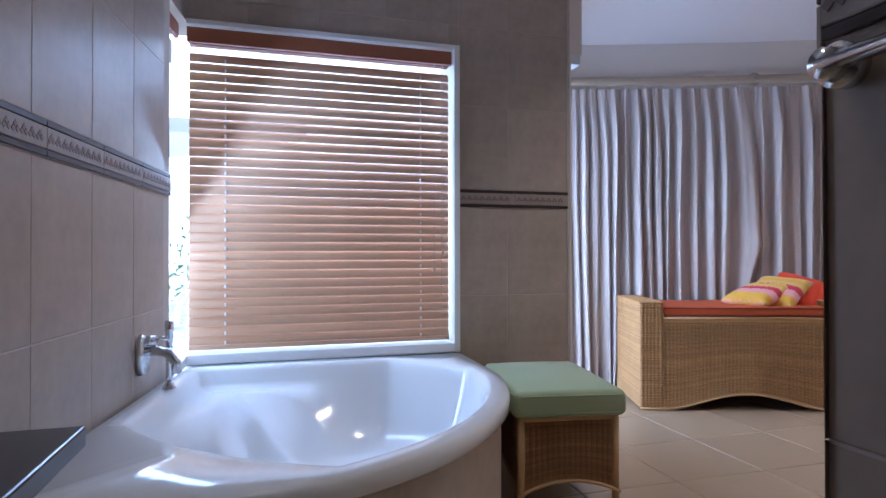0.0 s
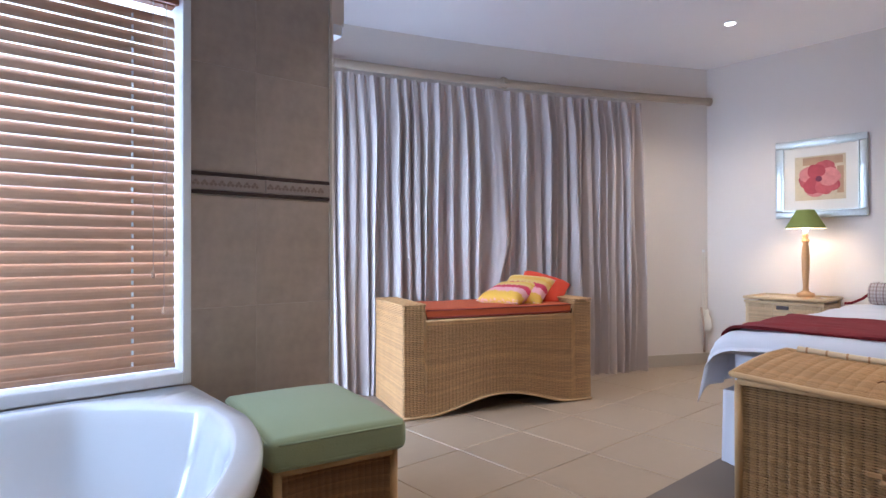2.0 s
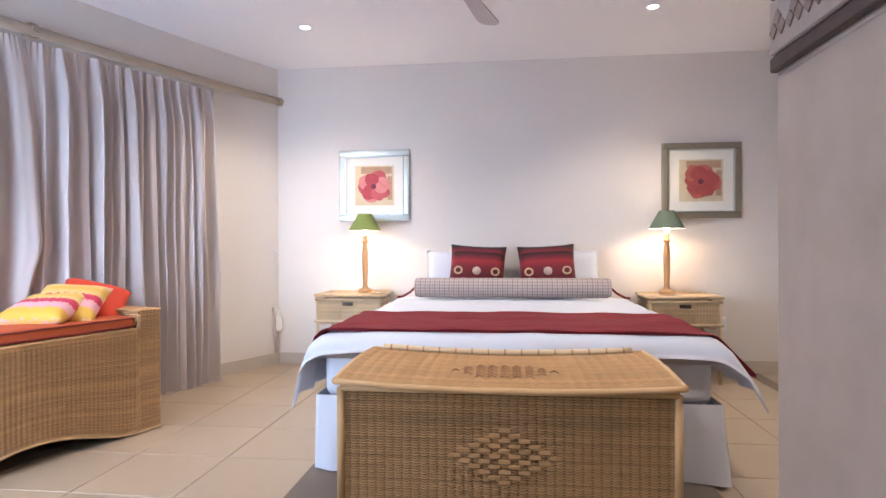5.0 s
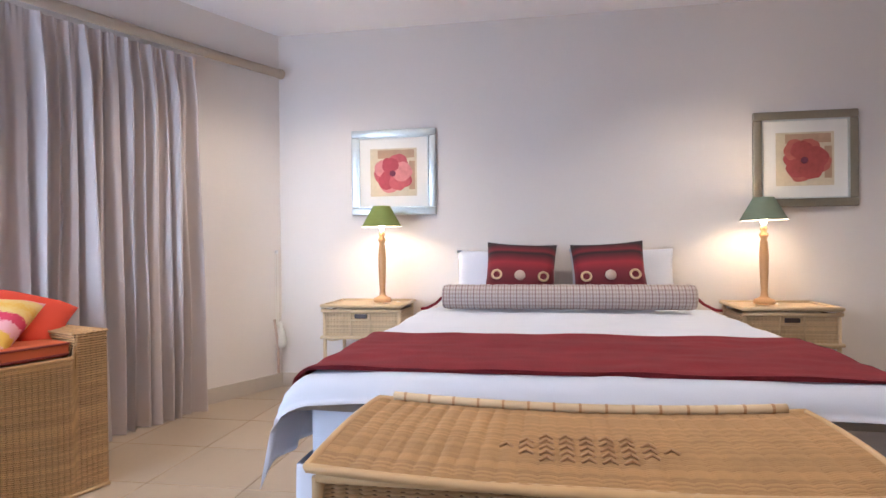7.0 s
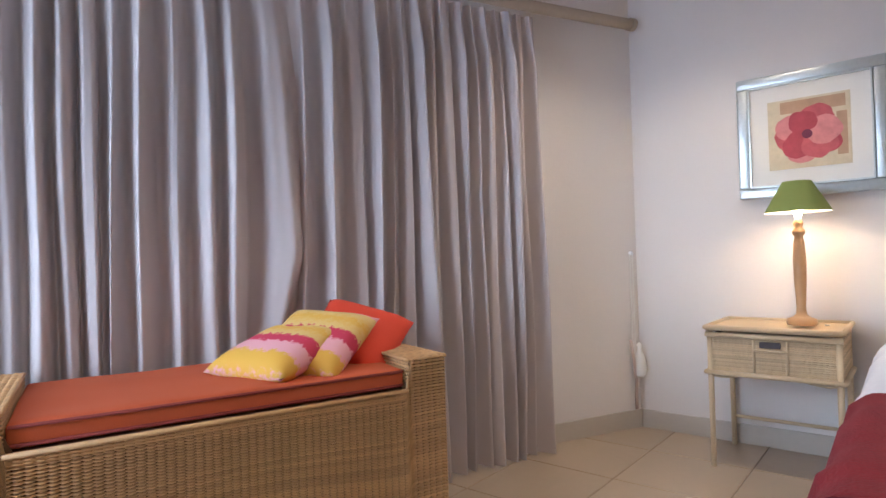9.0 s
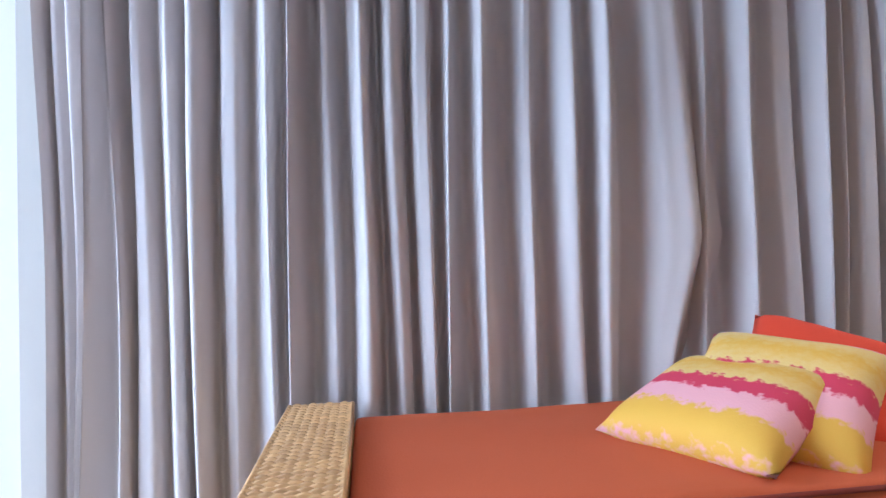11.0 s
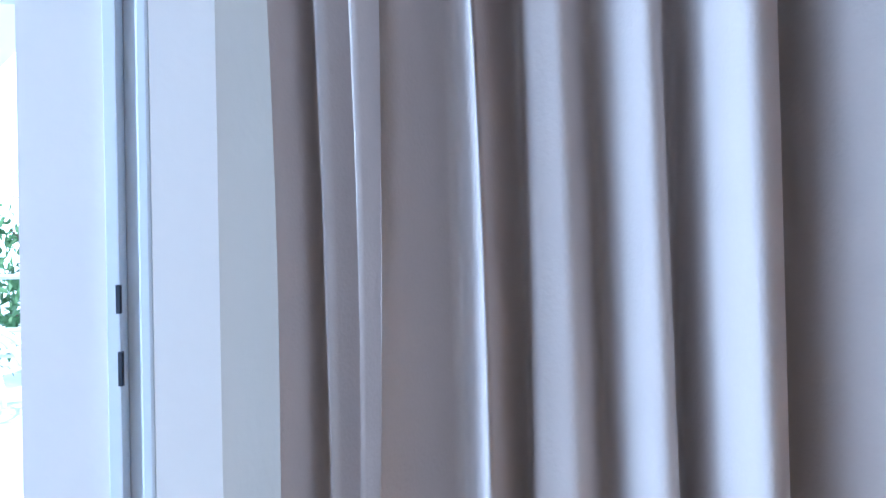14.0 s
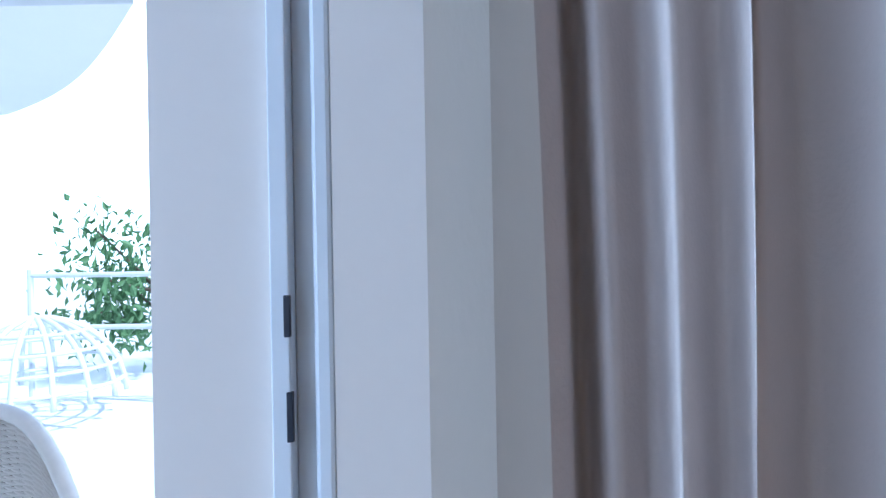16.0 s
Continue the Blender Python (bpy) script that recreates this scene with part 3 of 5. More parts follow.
# ---- wicker furniture ----
def ottoman():
    t = thing("wicker_stool", "brown wicker stool with a sage green cushion", "stool")
    w, d, h = 0.42, 0.60, 0.415
    for x in (-1, 1):
        for y in (-1, 1):
            part("leg", rod(bmesh.new(), (x * (w / 2 - 0.012), y * (d / 2 - 0.012), 0), (x * (w / 2 - 0.012), y * (d / 2 - 0.012), h), 0.015, 12), M_RATTAN, t, "", True)
    arch = lambda L: (lambda u: 0.10 + 0.055 * math.sin(math.pi * min(1, max(0, u / L))) ** 0.8)
    weave("front_panel", w, h, lambda u, v, s: (u - w / 2, -d / 2 + 0.008 - s, v), M_WICKER_DARK, t, 0.024, 0.009, 0.006, cords=True, bottom=arch(w))
    weave("back_panel", w, h, lambda u, v, s: (u - w / 2, d / 2 - 0.008 + s, v), M_WICKER_DARK, t, 0.03, 0.014, bottom=arch(w))
    weave("side_panel", d, h, lambda u, v, s: (w / 2 - 0.008 + s, u - d / 2, v), M_WICKER_DARK, t, 0.024, 0.009, 0.006, cords=True, bottom=arch(d))
    weave("side_panel", d, h, lambda u, v, s: (-w / 2 + 0.008 - s, u - d / 2, v), M_WICKER_DARK, t, 0.024, 0.009, 0.006, cords=True, bottom=arch(d))
    for sx, L, f in ((0, w, lambda u: (u - w / 2, -d / 2)), (0, w, lambda u: (u - w / 2, d / 2)), (1, d, lambda u: (w / 2, u - d / 2)), (1, d, lambda u: (-w / 2, u - d / 2))):
        bm = tube(bmesh.new(), [(*f(L * i / 16), arch(L)(L * i / 16)) for i in range(17)], 0.008)
        part("arched_rail", bm, M_RATTAN, t, "", True)
    part("seat_board", boxed(-w / 2, w / 2, -d / 2, d / 2, h - 0.02, h, 0.006), M_RATTAN, t)
    bm = boxed(-w / 2 - 0.025, w / 2 + 0.025, -d / 2 - 0.03, d / 2 + 0.03, h, h + 0.105, 0.03, seg=4)
    bmesh.ops.subdivide_edges(bm, edges=bm.edges, cuts=2, use_grid_fill=True)
    for v in bm.verts:
        k = max(0, 1 - (v.co.x / 0.25) ** 2) * max(0, 1 - (v.co.y / 0.35) ** 2)
        v.co.z += 0.018 * k if v.co.z > h + 0.06 else 0
        v.co += Vector((noise.noise(v.co * 9), noise.noise(v.co * 9 + Vector((5, 0, 0))), 0)) * 0.003
    cu = part("cushion", bm, M_GREEN, t, "sage green cotton box cushion", True)
    for z in (h + 0.018, h + 0.088):
        r = [(-w / 2 - 0.022, -d / 2 - 0.027), (w / 2 + 0.022, -d / 2 - 0.027), (w / 2 + 0.022, d / 2 + 0.027), (-w / 2 - 0.022, d / 2 + 0.027)]
        pts = []
        for i in range(4):
            a, b = r[i], r[(i + 1) % 4]
            pts += [(a[0] + (b[0] - a[0]) * q, a[1] + (b[1] - a[1]) * q, z) for q in (0.06, 0.5, 0.94)]
        pts.append(pts[0])
        part("piping", tube(bmesh.new(), pts, 0.004, 6), M_GREEN, cu, "", True)
    t.matrix_world = pose(1.475, 2.815, 0, 0, 0, -9)


ottoman()


def chaise():
    t = thing("wicker_chaise", "honey wicker window seat with two arms, before the curtains", "bench")
    L, D, arm, ah, sh = 1.445, 0.64, 0.155, 0.74, 0.63
    def low(u):
        k = min(1, max(0, (u - 0.18) / (L - 0.36)))
        return 0.012 + 0.105 * math.sin(math.pi * k) ** 1.6
    def high(u):
        e = min(u, L - u)
        return ah if e < arm - 0.012 else (sh + (ah - sh) * max(0.0, 1 - (e - arm + 0.012) / 0.02))
    weave("front_panel", L, ah, lambda u, v, s: (u, -s, v), M_WICKER, t, 0.025, 0.0115, 0.0065, bottom=low, top=high, cords=True)
    weave("back_panel", L, ah, lambda u, v, s: (u, D + s, v), M_WICKER, t, 0.04, 0.02, 0.004, bottom=lambda u: 0.012, top=high)
    for x, sg in ((0, -1), (L, 1)):
        weave("end_panel", D, ah, lambda u, v, s, x=x, sg=sg: (x + sg * s, u, v), M_WICKER, t, 0.025, 0.0115, 0.0065, bottom=lambda u: 0.012, cords=True)
    for x, sg in ((arm, 1), (L - arm, -1)):
        weave("arm_inside", D, ah - sh + 0.05, lambda u, v, s, x=x, sg=sg: (x + sg * s, u, sh - 0.05 + v), M_WICKER, t, 0.025, 0.0115, 0.0065, cords=True)
    for x in (0, L - arm):
        weave("arm_top", arm, D, lambda u, v, s, x=x: (x + u, v, ah + s - 0.001), M_WICKER, t, 0.02, 0.011, 0.005)
        for xx in (x, x + arm):
            bm = bmesh.new()
            rod(bm, (xx, 0, ah - 0.004), (xx, D, ah - 0.004), 0.006, 8)
            part("arm_edge", bm, M_WICKER, t, "", True)
    part("seat_deck", boxed(arm, L - arm, 0.004, D, sh - 0.03, sh - 0.004), M_WICKER, t)
    bm = tube(bmesh.new(), [(L * i / 24, 0, low(L * i / 24)) for i in range(25)], 0.010)
    part("front_edge", bm, M_RATTAN, t, "", True)
    bm = tube(bmesh.new(), [(u, 0, sh) for u in (arm, L / 2, L - arm)], 0.008)
    part("seat_edge", bm, M_WICKER, t, "", True)
    for x in (0.02, L - 0.02):
        for y in (0.02, D - 0.02):
            part("leg", rod(bmesh.new(), (x, y, 0), (x, y, 0.6), 0.014, 10), M_RATTAN, t)
    m = pose(2.684, 3.853, 0, 0, 0, -18.7)
    t.matrix_world = m
    s = thing("seat_cushion", "long rust orange cotton cushion on the wicker seat", "cushion", at=m)
    bm = boxed(arm + 0.006, L - arm - 0.006, 0.015, D - 0.01, sh + 0.009, sh + 0.077, 0.016, seg=3)
    bmesh.ops.subdivide_edges(bm, edges=[e for e in bm.edges if e.calc_length() > 0.2], cuts=14, use_grid_fill=True)
    for v in bm.verts:
        if v.co.z > sh + 0.055:
            v.co.z += 0.006 * noise.noise(v.co * 6)
    part("cover", bm, M_ORANGE, s, "", True)
    for z in (sh + 0.020, sh + 0.067):
        part("piping", tube(bmesh.new(), [(arm + 0.012, 0.013, z), (L / 2, 0.011, z), (L - arm - 0.012, 0.013, z)], 0.005, 8), M_PIPING, s, "dark rust piping", True)
    zt = sh + 0.075

    def cushion(name, label, mat, x, y, z, rx, ry, rz, w, th):
        ob = tagged(part(name, pillow(bmesh.new(), w, w, th), mat, None, "", True), label, "cushion")
        ob.matrix_world = pose(x, y, z, rx, ry, rz)
    cushion("scatter_cushion", "plain tomato red scatter cushion leaning on the wicker arm", M_RED, 3.99, 3.80, zt + 0.075, 30, 16, -58, 0.38, 0.14)
    cushion("scatter_cushion", "yellow and pink striped scatter cushion on the seat", M_STRIPE, 3.765, 3.775, zt + 0.085, 28, 4, -70, 0.37, 0.12)
    cushion("scatter_cushion", "yellow, pink and red striped scatter cushion on the seat", M_STRIPE, 3.645, 3.815, zt + 0.066, 16, 0, -80, 0.37, 0.12)


chaise()


def chest():
    t = thing("wicker_chest", "honey wicker blanket chest with a curved lid", "chest")
    L, D, H = 1.345, 0.41, 0.525
    for x in (0, D):
        for y in (0, L):
            part("corner_post", rod(bmesh.new(), (x, y, 0), (x, y, H), 0.017, 12), M_RATTAN, t, "", True)
    weave("front_panel", L, H - 0.02, lambda u, v, s: (-s, u, v + 0.01), M_WICKER_TAN, t, 0.036, 0.0105, 0.0065, cords=True)
    weave("back_panel", L, H - 0.02, lambda u, v, s: (D + s, u, v + 0.01), M_WICKER_DARK, t, 0.05, 0.02, 0.004)
    for y, sg in ((0, -1), (L, 1)):
        weave("end_panel", D, H - 0.02, lambda u, v, s, y=y, sg=sg: (u, y + sg * s, v + 0.01), M_WICKER_TAN, t, 0.036, 0.0105, 0.0065, cords=True)
    # broad woven diamond on the front
    cy, cz = L / 2, 0.265
    for r in range(-5, 6):
        k = 6 - abs(r)
        for q in range(-k + 1, k, 2):
            y = cy + q * 0.040
            z = cz + r * 0.021
            part("diamond_strand", boxed(-0.013, -0.004, y - 0.024, y + 0.024, z - 0.0088, z + 0.0088, 0.003, seg=1), M_WICKER_TAN, t)
    # lid: curved sheet of woven cane with a rounded rim
    Lx0, Lx1, Ly0, Ly1 = -0.02, D + 0.015, -0.022, L + 0.022
    def lid_z(u, v):
        return H + 0.034 + 0.058 * u + 0.014 * math.sin(math.pi * u) - 0.026 * (1 - (2 * v - 1) ** 2)
    def on_lid(p, q, d):
        """Across the lid (p along its length, q from front to back), d above it."""
        u, v = q / (Lx1 - Lx0), p / (Ly1 - Ly0)
        pinch = 0.045 * u
        return (Lx0 + q, Ly0 + (Ly1 - Ly0) * (pinch + (1 - 2 * pinch) * v), lid_z(u, v) + d)
    lid = weave("lid", Ly1 - Ly0, Lx1 - Lx0, on_lid, M_WICKER_TAN, t, 0.052, 0.0075, 0.0035, cords=True)
    rail = part("back_rail", tube(bmesh.new(), [(D + 0.012, 0.09 + (L - 0.18) * i / 20, lid_z(1, 0.06 + 0.88 * i / 20) + 0.012) for i in range(21)], 0.014, 10), M_RATTAN_PALE, t, "pale rattan rail along the lid's back", True)
    for i in range(15):
        q = (i + 0.5) / 15
        part("binding", rod(bmesh.new(), (D + 0.012, 0.09 + (L - 0.18) * q - 0.004, lid_z(1, 0.06 + 0.88 * q) + 0.012), (D + 0.012, 0.09 + (L - 0.18) * q + 0.004, lid_z(1, 0.06 + 0.88 * q) + 0.012), 0.0152, 10), M_WICKER_DARK, rail)
    for fn in (lambda q: (0, q), lambda q: (1, q), lambda q: (q, 0), lambda q: (q, 1)):
        pts = []
        for i in range(21):
            u, v = fn(i / 20)
            pinch = 0.045 * u
            pts.append((Lx0 + (Lx1 - Lx0) * u, Ly0 + (Ly1 - Ly0) * (pinch + (1 - 2 * pinch) * v), lid_z(u, v) - 0.006))
        part("rim", tube(bmesh.new(), pts, 0.013), M_RATTAN, lid, "", True)
    for r in range(5):
        k = 9 - 2 * abs(r - 2)
        for q in range(k):
            y = cy + (q - (k - 1) / 2) * 0.052
            x = 0.09 + r * 0.028
            u, v = (x - Lx0) / (Lx1 - Lx0), (y - Ly0) / (Ly1 - Ly0)
            part("cane_knot", tube(bmesh.new(), [(x, y - 0.018, lid_z(u, v) + 0.002), (x + 0.008, y, lid_z(u, v) + 0.010), (x, y + 0.018, lid_z(u, v) + 0.002)], 0.004, 6), M_WICKER_DARK, lid)
    part("front_rail", rod(bmesh.new(), (-0.006, 0, H), (-0.006, L, H), 0.014, 10), M_RATTAN, t, "", True)
    bm = bmesh.new()
    box(bm, 0.01, D - 0.01, 0.01, L - 0.01, H - 0.02, H + 0.01)
    part("inner_tray", bm, M_WICKER_DARK, t)
    t.matrix_world = pose(3.0, 0.578, 0.012, 0, 0, 0)


chest()


def nightstand(y0, label):
    t = thing("nightstand", label, "nightstand", "nightstands beside the bed")
    w, d, h = 0.58, 0.45, 0.70
    for x in (0.018, d - 0.018):
        for y in (0.018, w - 0.018):
            part("leg", rod(bmesh.new(), (x, y, 0), (x, y, h - 0.02), 0.014, 10), M_RATTAN_PALE, t, "", True)
    bm = boxed(0.0, d, 0.0, w, h - 0.016, h - 0.002, 0.004)
    part("top", bm, M_WICKER_PALE, t)
    for a, b in (((0, 0, h), (0, w, h)), ((d, 0, h), (d, w, h)), ((0, 0, h), (d, 0, h)), ((0, w, h), (d, w, h)), ((0.005, 0, h - 0.035), (0.005, w, h - 0.035)), ((0.005, 0, h - 0.225), (0.005, w, h - 0.225)), ((0, 0, h - 0.225), (d, 0, h - 0.225)), ((0, w, h - 0.225), (d, w, h - 0.225))):
        part("rail", rod(bmesh.new(), a, b, 0.012, 10), M_RATTAN_PALE, t, "", True)
    dr = part("drawer", boxed(0.012, d - 0.02, 0.03, w - 0.03, h - 0.215, h - 0.045), M_RATTAN_PALE, t)
    weave("drawer_front", w - 0.06, 0.165, lambda u, v, s: (0.008 - s, 0.03 + u, h - 0.213 + v), M_WICKER_PALE, dr, 0.024, 0.0095, 0.0045, cords=True)
    part("grip", boxed(-0.001, 0.004, w / 2 - 0.045, w / 2 + 0.045, h - 0.088, h - 0.058, 0.003), M_DARK, dr, "dark hand slot")
    for yy in (w / 2 - 0.07, w / 2 + 0.07):
        part("divider", rod(bmesh.new(), (0.002, yy, h - 0.21), (0.002, yy, h - 0.05), 0.006, 8), M_RATTAN_PALE, dr, "", True)
    part("grip_rail", rod(bmesh.new(), (0.0, w / 2 - 0.07, h - 0.10), (0.0, w / 2 + 0.07, h - 0.10), 0.006, 8), M_RATTAN_PALE, dr, "", True)
    for y, sg in ((0.008, -1), (w - 0.008, 1)):
        weave("side_panel", d - 0.04, 0.175, lambda u, v, s, y=y, sg=sg: (0.02 + u, y + sg * s, h - 0.215 + v), M_WICKER_PALE, t, 0.024, 0.012, 0.003)
    part("stretcher", rod(bmesh.new(), (d - 0.018, 0.018, 0.16), (d - 0.018, w - 0.018, 0.16), 0.010, 10), M_RATTAN_PALE, t, "", True)
    for y in (0.018, w - 0.018):
        part("brace", tube(bmesh.new(), [(0.02, y, h - 0.24), (0.03, y + (0.05 if y < 0.3 else -0.05), h - 0.25), (0.02, y + (0.12 if y < 0.3 else -0.12), h - 0.238)], 0.006, 6), M_RATTAN_PALE, t, "", True)
    t.matrix_world = pose(5.53, y0, 0)


nightstand(2.325, "pale rattan nightstand with a woven drawer, beside the bed")
nightstand(-0.47, "pale rattan nightstand behind the bed's draped corner")


def table_lamp(x, y, mat, label):
    t = thing("table_lamp", label, "lamp", "bedside lamps")
    prof = [(0.062, 0), (0.066, 0.01), (0.062, 0.03), (0.040, 0.038), (0.024, 0.05), (0.020, 0.08), (0.027, 0.22), (0.029, 0.32), (0.024, 0.40), (0.018, 0.43), (0.028, 0.445), (0.028, 0.46), (0.016, 0.475), (0.022, 0.49), (0.022, 0.50), (0.010, 0.52)]
    part("turned_base", lathe(bmesh.new(), prof, 28), M_TURNED, t, "turned pale wooden base", True)
    verts, faces, n = [], [], 40
    for r, z in ((0.145, 0.55), (0.062, 0.70)):
        verts += [(r * math.cos(k * math.tau / n), r * math.sin(k * math.tau / n), z) for k in range(n)]
    faces = [(k, (k + 1) % n, n + (k + 1) % n, n + k) for k in range(n)]
    part_s = raw("shade", verts, faces, mat, t)
    lin = raw("lining", [(x_ * 0.985, y_ * 0.985, z_) for x_, y_, z_ in verts], faces, M_SHADE_IN, t, True, "white lining of the shade")
    part("bulb", lathe(bmesh.new(), [(0.012, 0.52), (0.016, 0.535), (0.026, 0.565), (0.026, 0.59), (0.014, 0.612), (0.002, 0.618)], 18), M_BULB, t, "lit bulb", True)
    for k in range(3):
        a = k * math.tau / 3
        part("shade_arm", rod(bmesh.new(), (0, 0, 0.64), (0.09 * math.cos(a), 0.09 * math.sin(a), 0.655), 0.002, 6), M_CHROME, t)
    t.matrix_world = pose(x, y, 0.712)
    lamp("table_lamp_light", "POINT", 1.7, (1.0, 0.70, 0.40), pose(x, y, 0.712 + 0.64))
    lamp("table_lamp_glow", "POINT", 1.7, (1.0, 0.70, 0.40), pose(x, y, 0.712 + 0.592))


table_lamp(5.72, 2.507, M_SHADE, "turned wooden table lamp with an olive green shade, lit")
table_lamp(5.72, -0.085, M_SHADE_B, "turned wooden table lamp with a grey-green shade, lit")


# ---- bed ----
def bed():
    Y0, Y1, X0, X1 = 0.25, 2.19, 3.47, 5.98
    t = thing("bed", "king-size bed base with a white gathered valance", "bed")
    part("base", boxed(X0 + 0.05, X1, Y0 + 0.05, Y1 - 0.05, 0.05, 0.36), M_LINEN, t)
    part("mattress", boxed(X0 + 0.03, X1, Y0 + 0.03, Y1 - 0.03, 0.36, 0.66, 0.05, seg=4), M_LINEN, t, "", True)
    for x in (X0 + 0.15, X1 - 0.1):
        for y in (Y0 + 0.15, Y1 - 0.15):
            part("leg", rod(bmesh.new(), (x, y, 0), (x, y, 0.06), 0.03, 10), M_DARK, t)
    path = [(X1, Y1)] + [(X0 + 0.0, Y1), (X0, Y0), (X1, Y0)]
    pts = []
    for a, b in zip(path, path[1:]):
        n = int(math.dist(a, b) / 0.02)
        pts += [(a[0] + (b[0] - a[0]) * i / n, a[1] + (b[1] - a[1]) * i / n) for i in range(n)]
    pts.append(path[-1])
    verts, faces = [], []
    cx, cy = (X0 + X1) / 2 + 0.6, (Y0 + Y1) / 2
    for i, (x, y) in enumerate(pts):
        d = Vector((x - cx, y - cy)).normalized()
        for k in range(7):
            f = k / 6
            o = 0.022 * math.sin(i * 0.55 + 1.3 * math.sin(i * 0.13)) * (1 - f) + 0.03 * (1 - f)
            verts.append((x + d.x * o, y + d.y * o, 0.02 + 0.36 * f))
    for i in range(len(pts) - 1):
        for k in range(6):
            a = i * 7 + k
            faces.append((a, a + 1, a + 8, a + 7))
    raw("valance", verts, faces, M_LINEN, t)

    def drape(x0, x1, over, thick, mat, name, label, category, lift, flare, foot=True):
        """A cloth laid over the bed that hangs down at the sides and the foot."""
        nx, ny = 90, 120
        top = 0.66
        verts, faces = [], []
        half, mid = (Y1 - Y0) / 2, (Y0 + Y1) / 2
        for layer in (0, 1):
            for i in range(nx + 1):
                for j in range(ny + 1):
                    s = -(half + over) + (2 * half + 2 * over) * j / ny
                    xx = x0 + (x1 - x0) * i / nx
                    dn, y = 0.0, s
                    e = abs(s) - half + 0.05
                    sg = 1 if s > 0 else -1
                    if e > 0:
                        bend = min(e, 0.08)
                        dn += bend * bend / 0.16 + max(0, e - 0.08) * (0.93 - flare * (0.4 if sg > 0 else 2.6))
                        y = sg * (half - 0.05 + bend * 0.75 + max(0, e - 0.08) * (0.15 + flare * (0.6 if sg > 0 else 3.0)))
                    ex = X0 + 0.05 - xx
                    if foot and ex > 0:
                        bend = min(ex, 0.08)
                        dn += bend * bend / 0.16 + max(0, ex - 0.08) * 0.95
                        xx = X0 + 0.05 - bend * 0.75 - max(0, ex - 0.08) * 0.20
                    if e > 0 and foot and ex > 0:
                        y += sg * 0.5 * min(e, ex)
                    wr = 0.010 * noise.noise(Vector((xx * 4, y * 4, 3 + lift * 50))) + 0.005 * noise.noise(Vector((xx * 13, y * 5, lift * 70)))
                    wr += 0.010 * max(0, e) / max(over, 0.01) * math.sin(xx * 24 + 2 * math.sin(xx * 7))
                    verts.append((xx - (wr if ex > 0.1 else 0), mid + y + (sg * wr if e > 0.08 else 0), top + lift - dn + (wr + thick * (1 - 0.5 * (abs(s) / half) ** 6 if abs(s) < half else 0.5) if not layer else 0)))
        w = ny + 1
        off = (nx + 1) * w
        for layer in (0, 1):
            for i in range(nx):
                for j in range(ny):
                    a = layer * off + i * w + j
                    faces.append((a, a + 1, a + w + 1, a + w))
        for i in range(nx):
            for a in (i * w, i * w + ny):
                faces.append((a, a + w, a + w + off, a + off))
        for j in range(ny):
            for a in (j, nx * w + j):
                faces.append((a, a + 1, a + 1 + off, a + off))
        return tagged(raw(name, verts, faces, mat), label, category)
    drape(X0 - 0.09, 5.55, 0.30, 0.030, M_LINEN, "duvet", "white cotton duvet draped over the bed", "duvet", 0.006, 0.10)
    drape(3.50, 4.28, 0.28, 0.014, M_THROW, "bed_throw", "crimson woven throw laid across the bed", "throw", 0.037, 0.12, True)
    zt = 0.70
    # pillows standing at the wall
    for y in (1.62, 0.80):
        ob = tagged(part("pillow", pillow(bmesh.new(), 0.72, 0.46, 0.17), M_LINEN, None, "", True), "white cotton pillow leaning on the wall", "pillow", "white pillows at the head of the bed")
        ob.matrix_world = pose(5.83, y, zt + 0.17, 68, 0, -90)
    for y, tilt in ((1.50, 3), (0.915, -3)):
        m = pose(5.60, y, zt + 0.235, 66, tilt, -90)
        ob = tagged(part("embroidered_cushion", pillow(bmesh.new(), 0.48, 0.42, 0.15), M_ETHNIC, None, "", True), "dark wine cushion with black stripes and three ring appliques", "cushion", "dark cushions on the bed")
        ob.matrix_world = m
        for k in (-1, 0, 1):
            bm = bmesh.new()
            g = Matrix.Translation((k * 0.155, -0.055, 0.077 - 0.005 * abs(k)))
            if k:
                pts = [g @ Vector((0.030 * math.cos(a * math.tau / 24), 0.030 * math.sin(a * math.tau / 24), 0)) for a in range(25)]
                tube(bm, pts, 0.008, 8)
            else:
                lathe(bm, [(0.036, 0), (0.034, 0.008), (0.0, 0.011)], 24, g.translation)
            part("ring_applique", bm, M_WICKER_PALE if k else M_CORD, ob, "tan ring applique" if k else "tan disc applique", True)
    b = thing("bolster", "long checked bolster cushion across the bed", "bolster")
    y0, y1 = 0.44, 1.99
    verts, faces, n, seg = [], [], 60, 28
    prof = [(0.03, 0.0), (0.07, 0.004), (0.075, 0.02)] + [(0.078 + 0.004 * noise.noise(Vector((i * 0.7, 0, 0))), 0.02 + (y1 - y0 - 0.04) * i / n) for i in range(1, n)] + [(0.075, y1 - y0 - 0.02), (0.07, y1 - y0 - 0.004), (0.03, y1 - y0)]
    for rr, yy in prof:
        for k in range(seg):
            a = k * math.tau / seg
            verts.append((rr * math.cos(a) * 1.08, yy, rr * math.sin(a)))
    for i in range(len(prof) - 1):
        for k in range(seg):
            faces.append((i * seg + k, i * seg + (k + 1) % seg, (i + 1) * seg + (k + 1) % seg, (i + 1) * seg + k))
    faces += [tuple(range(seg)), tuple((len(prof) - 1) * seg + k for k in range(seg))]
    raw("cover", verts, faces, M_CHECK, b)
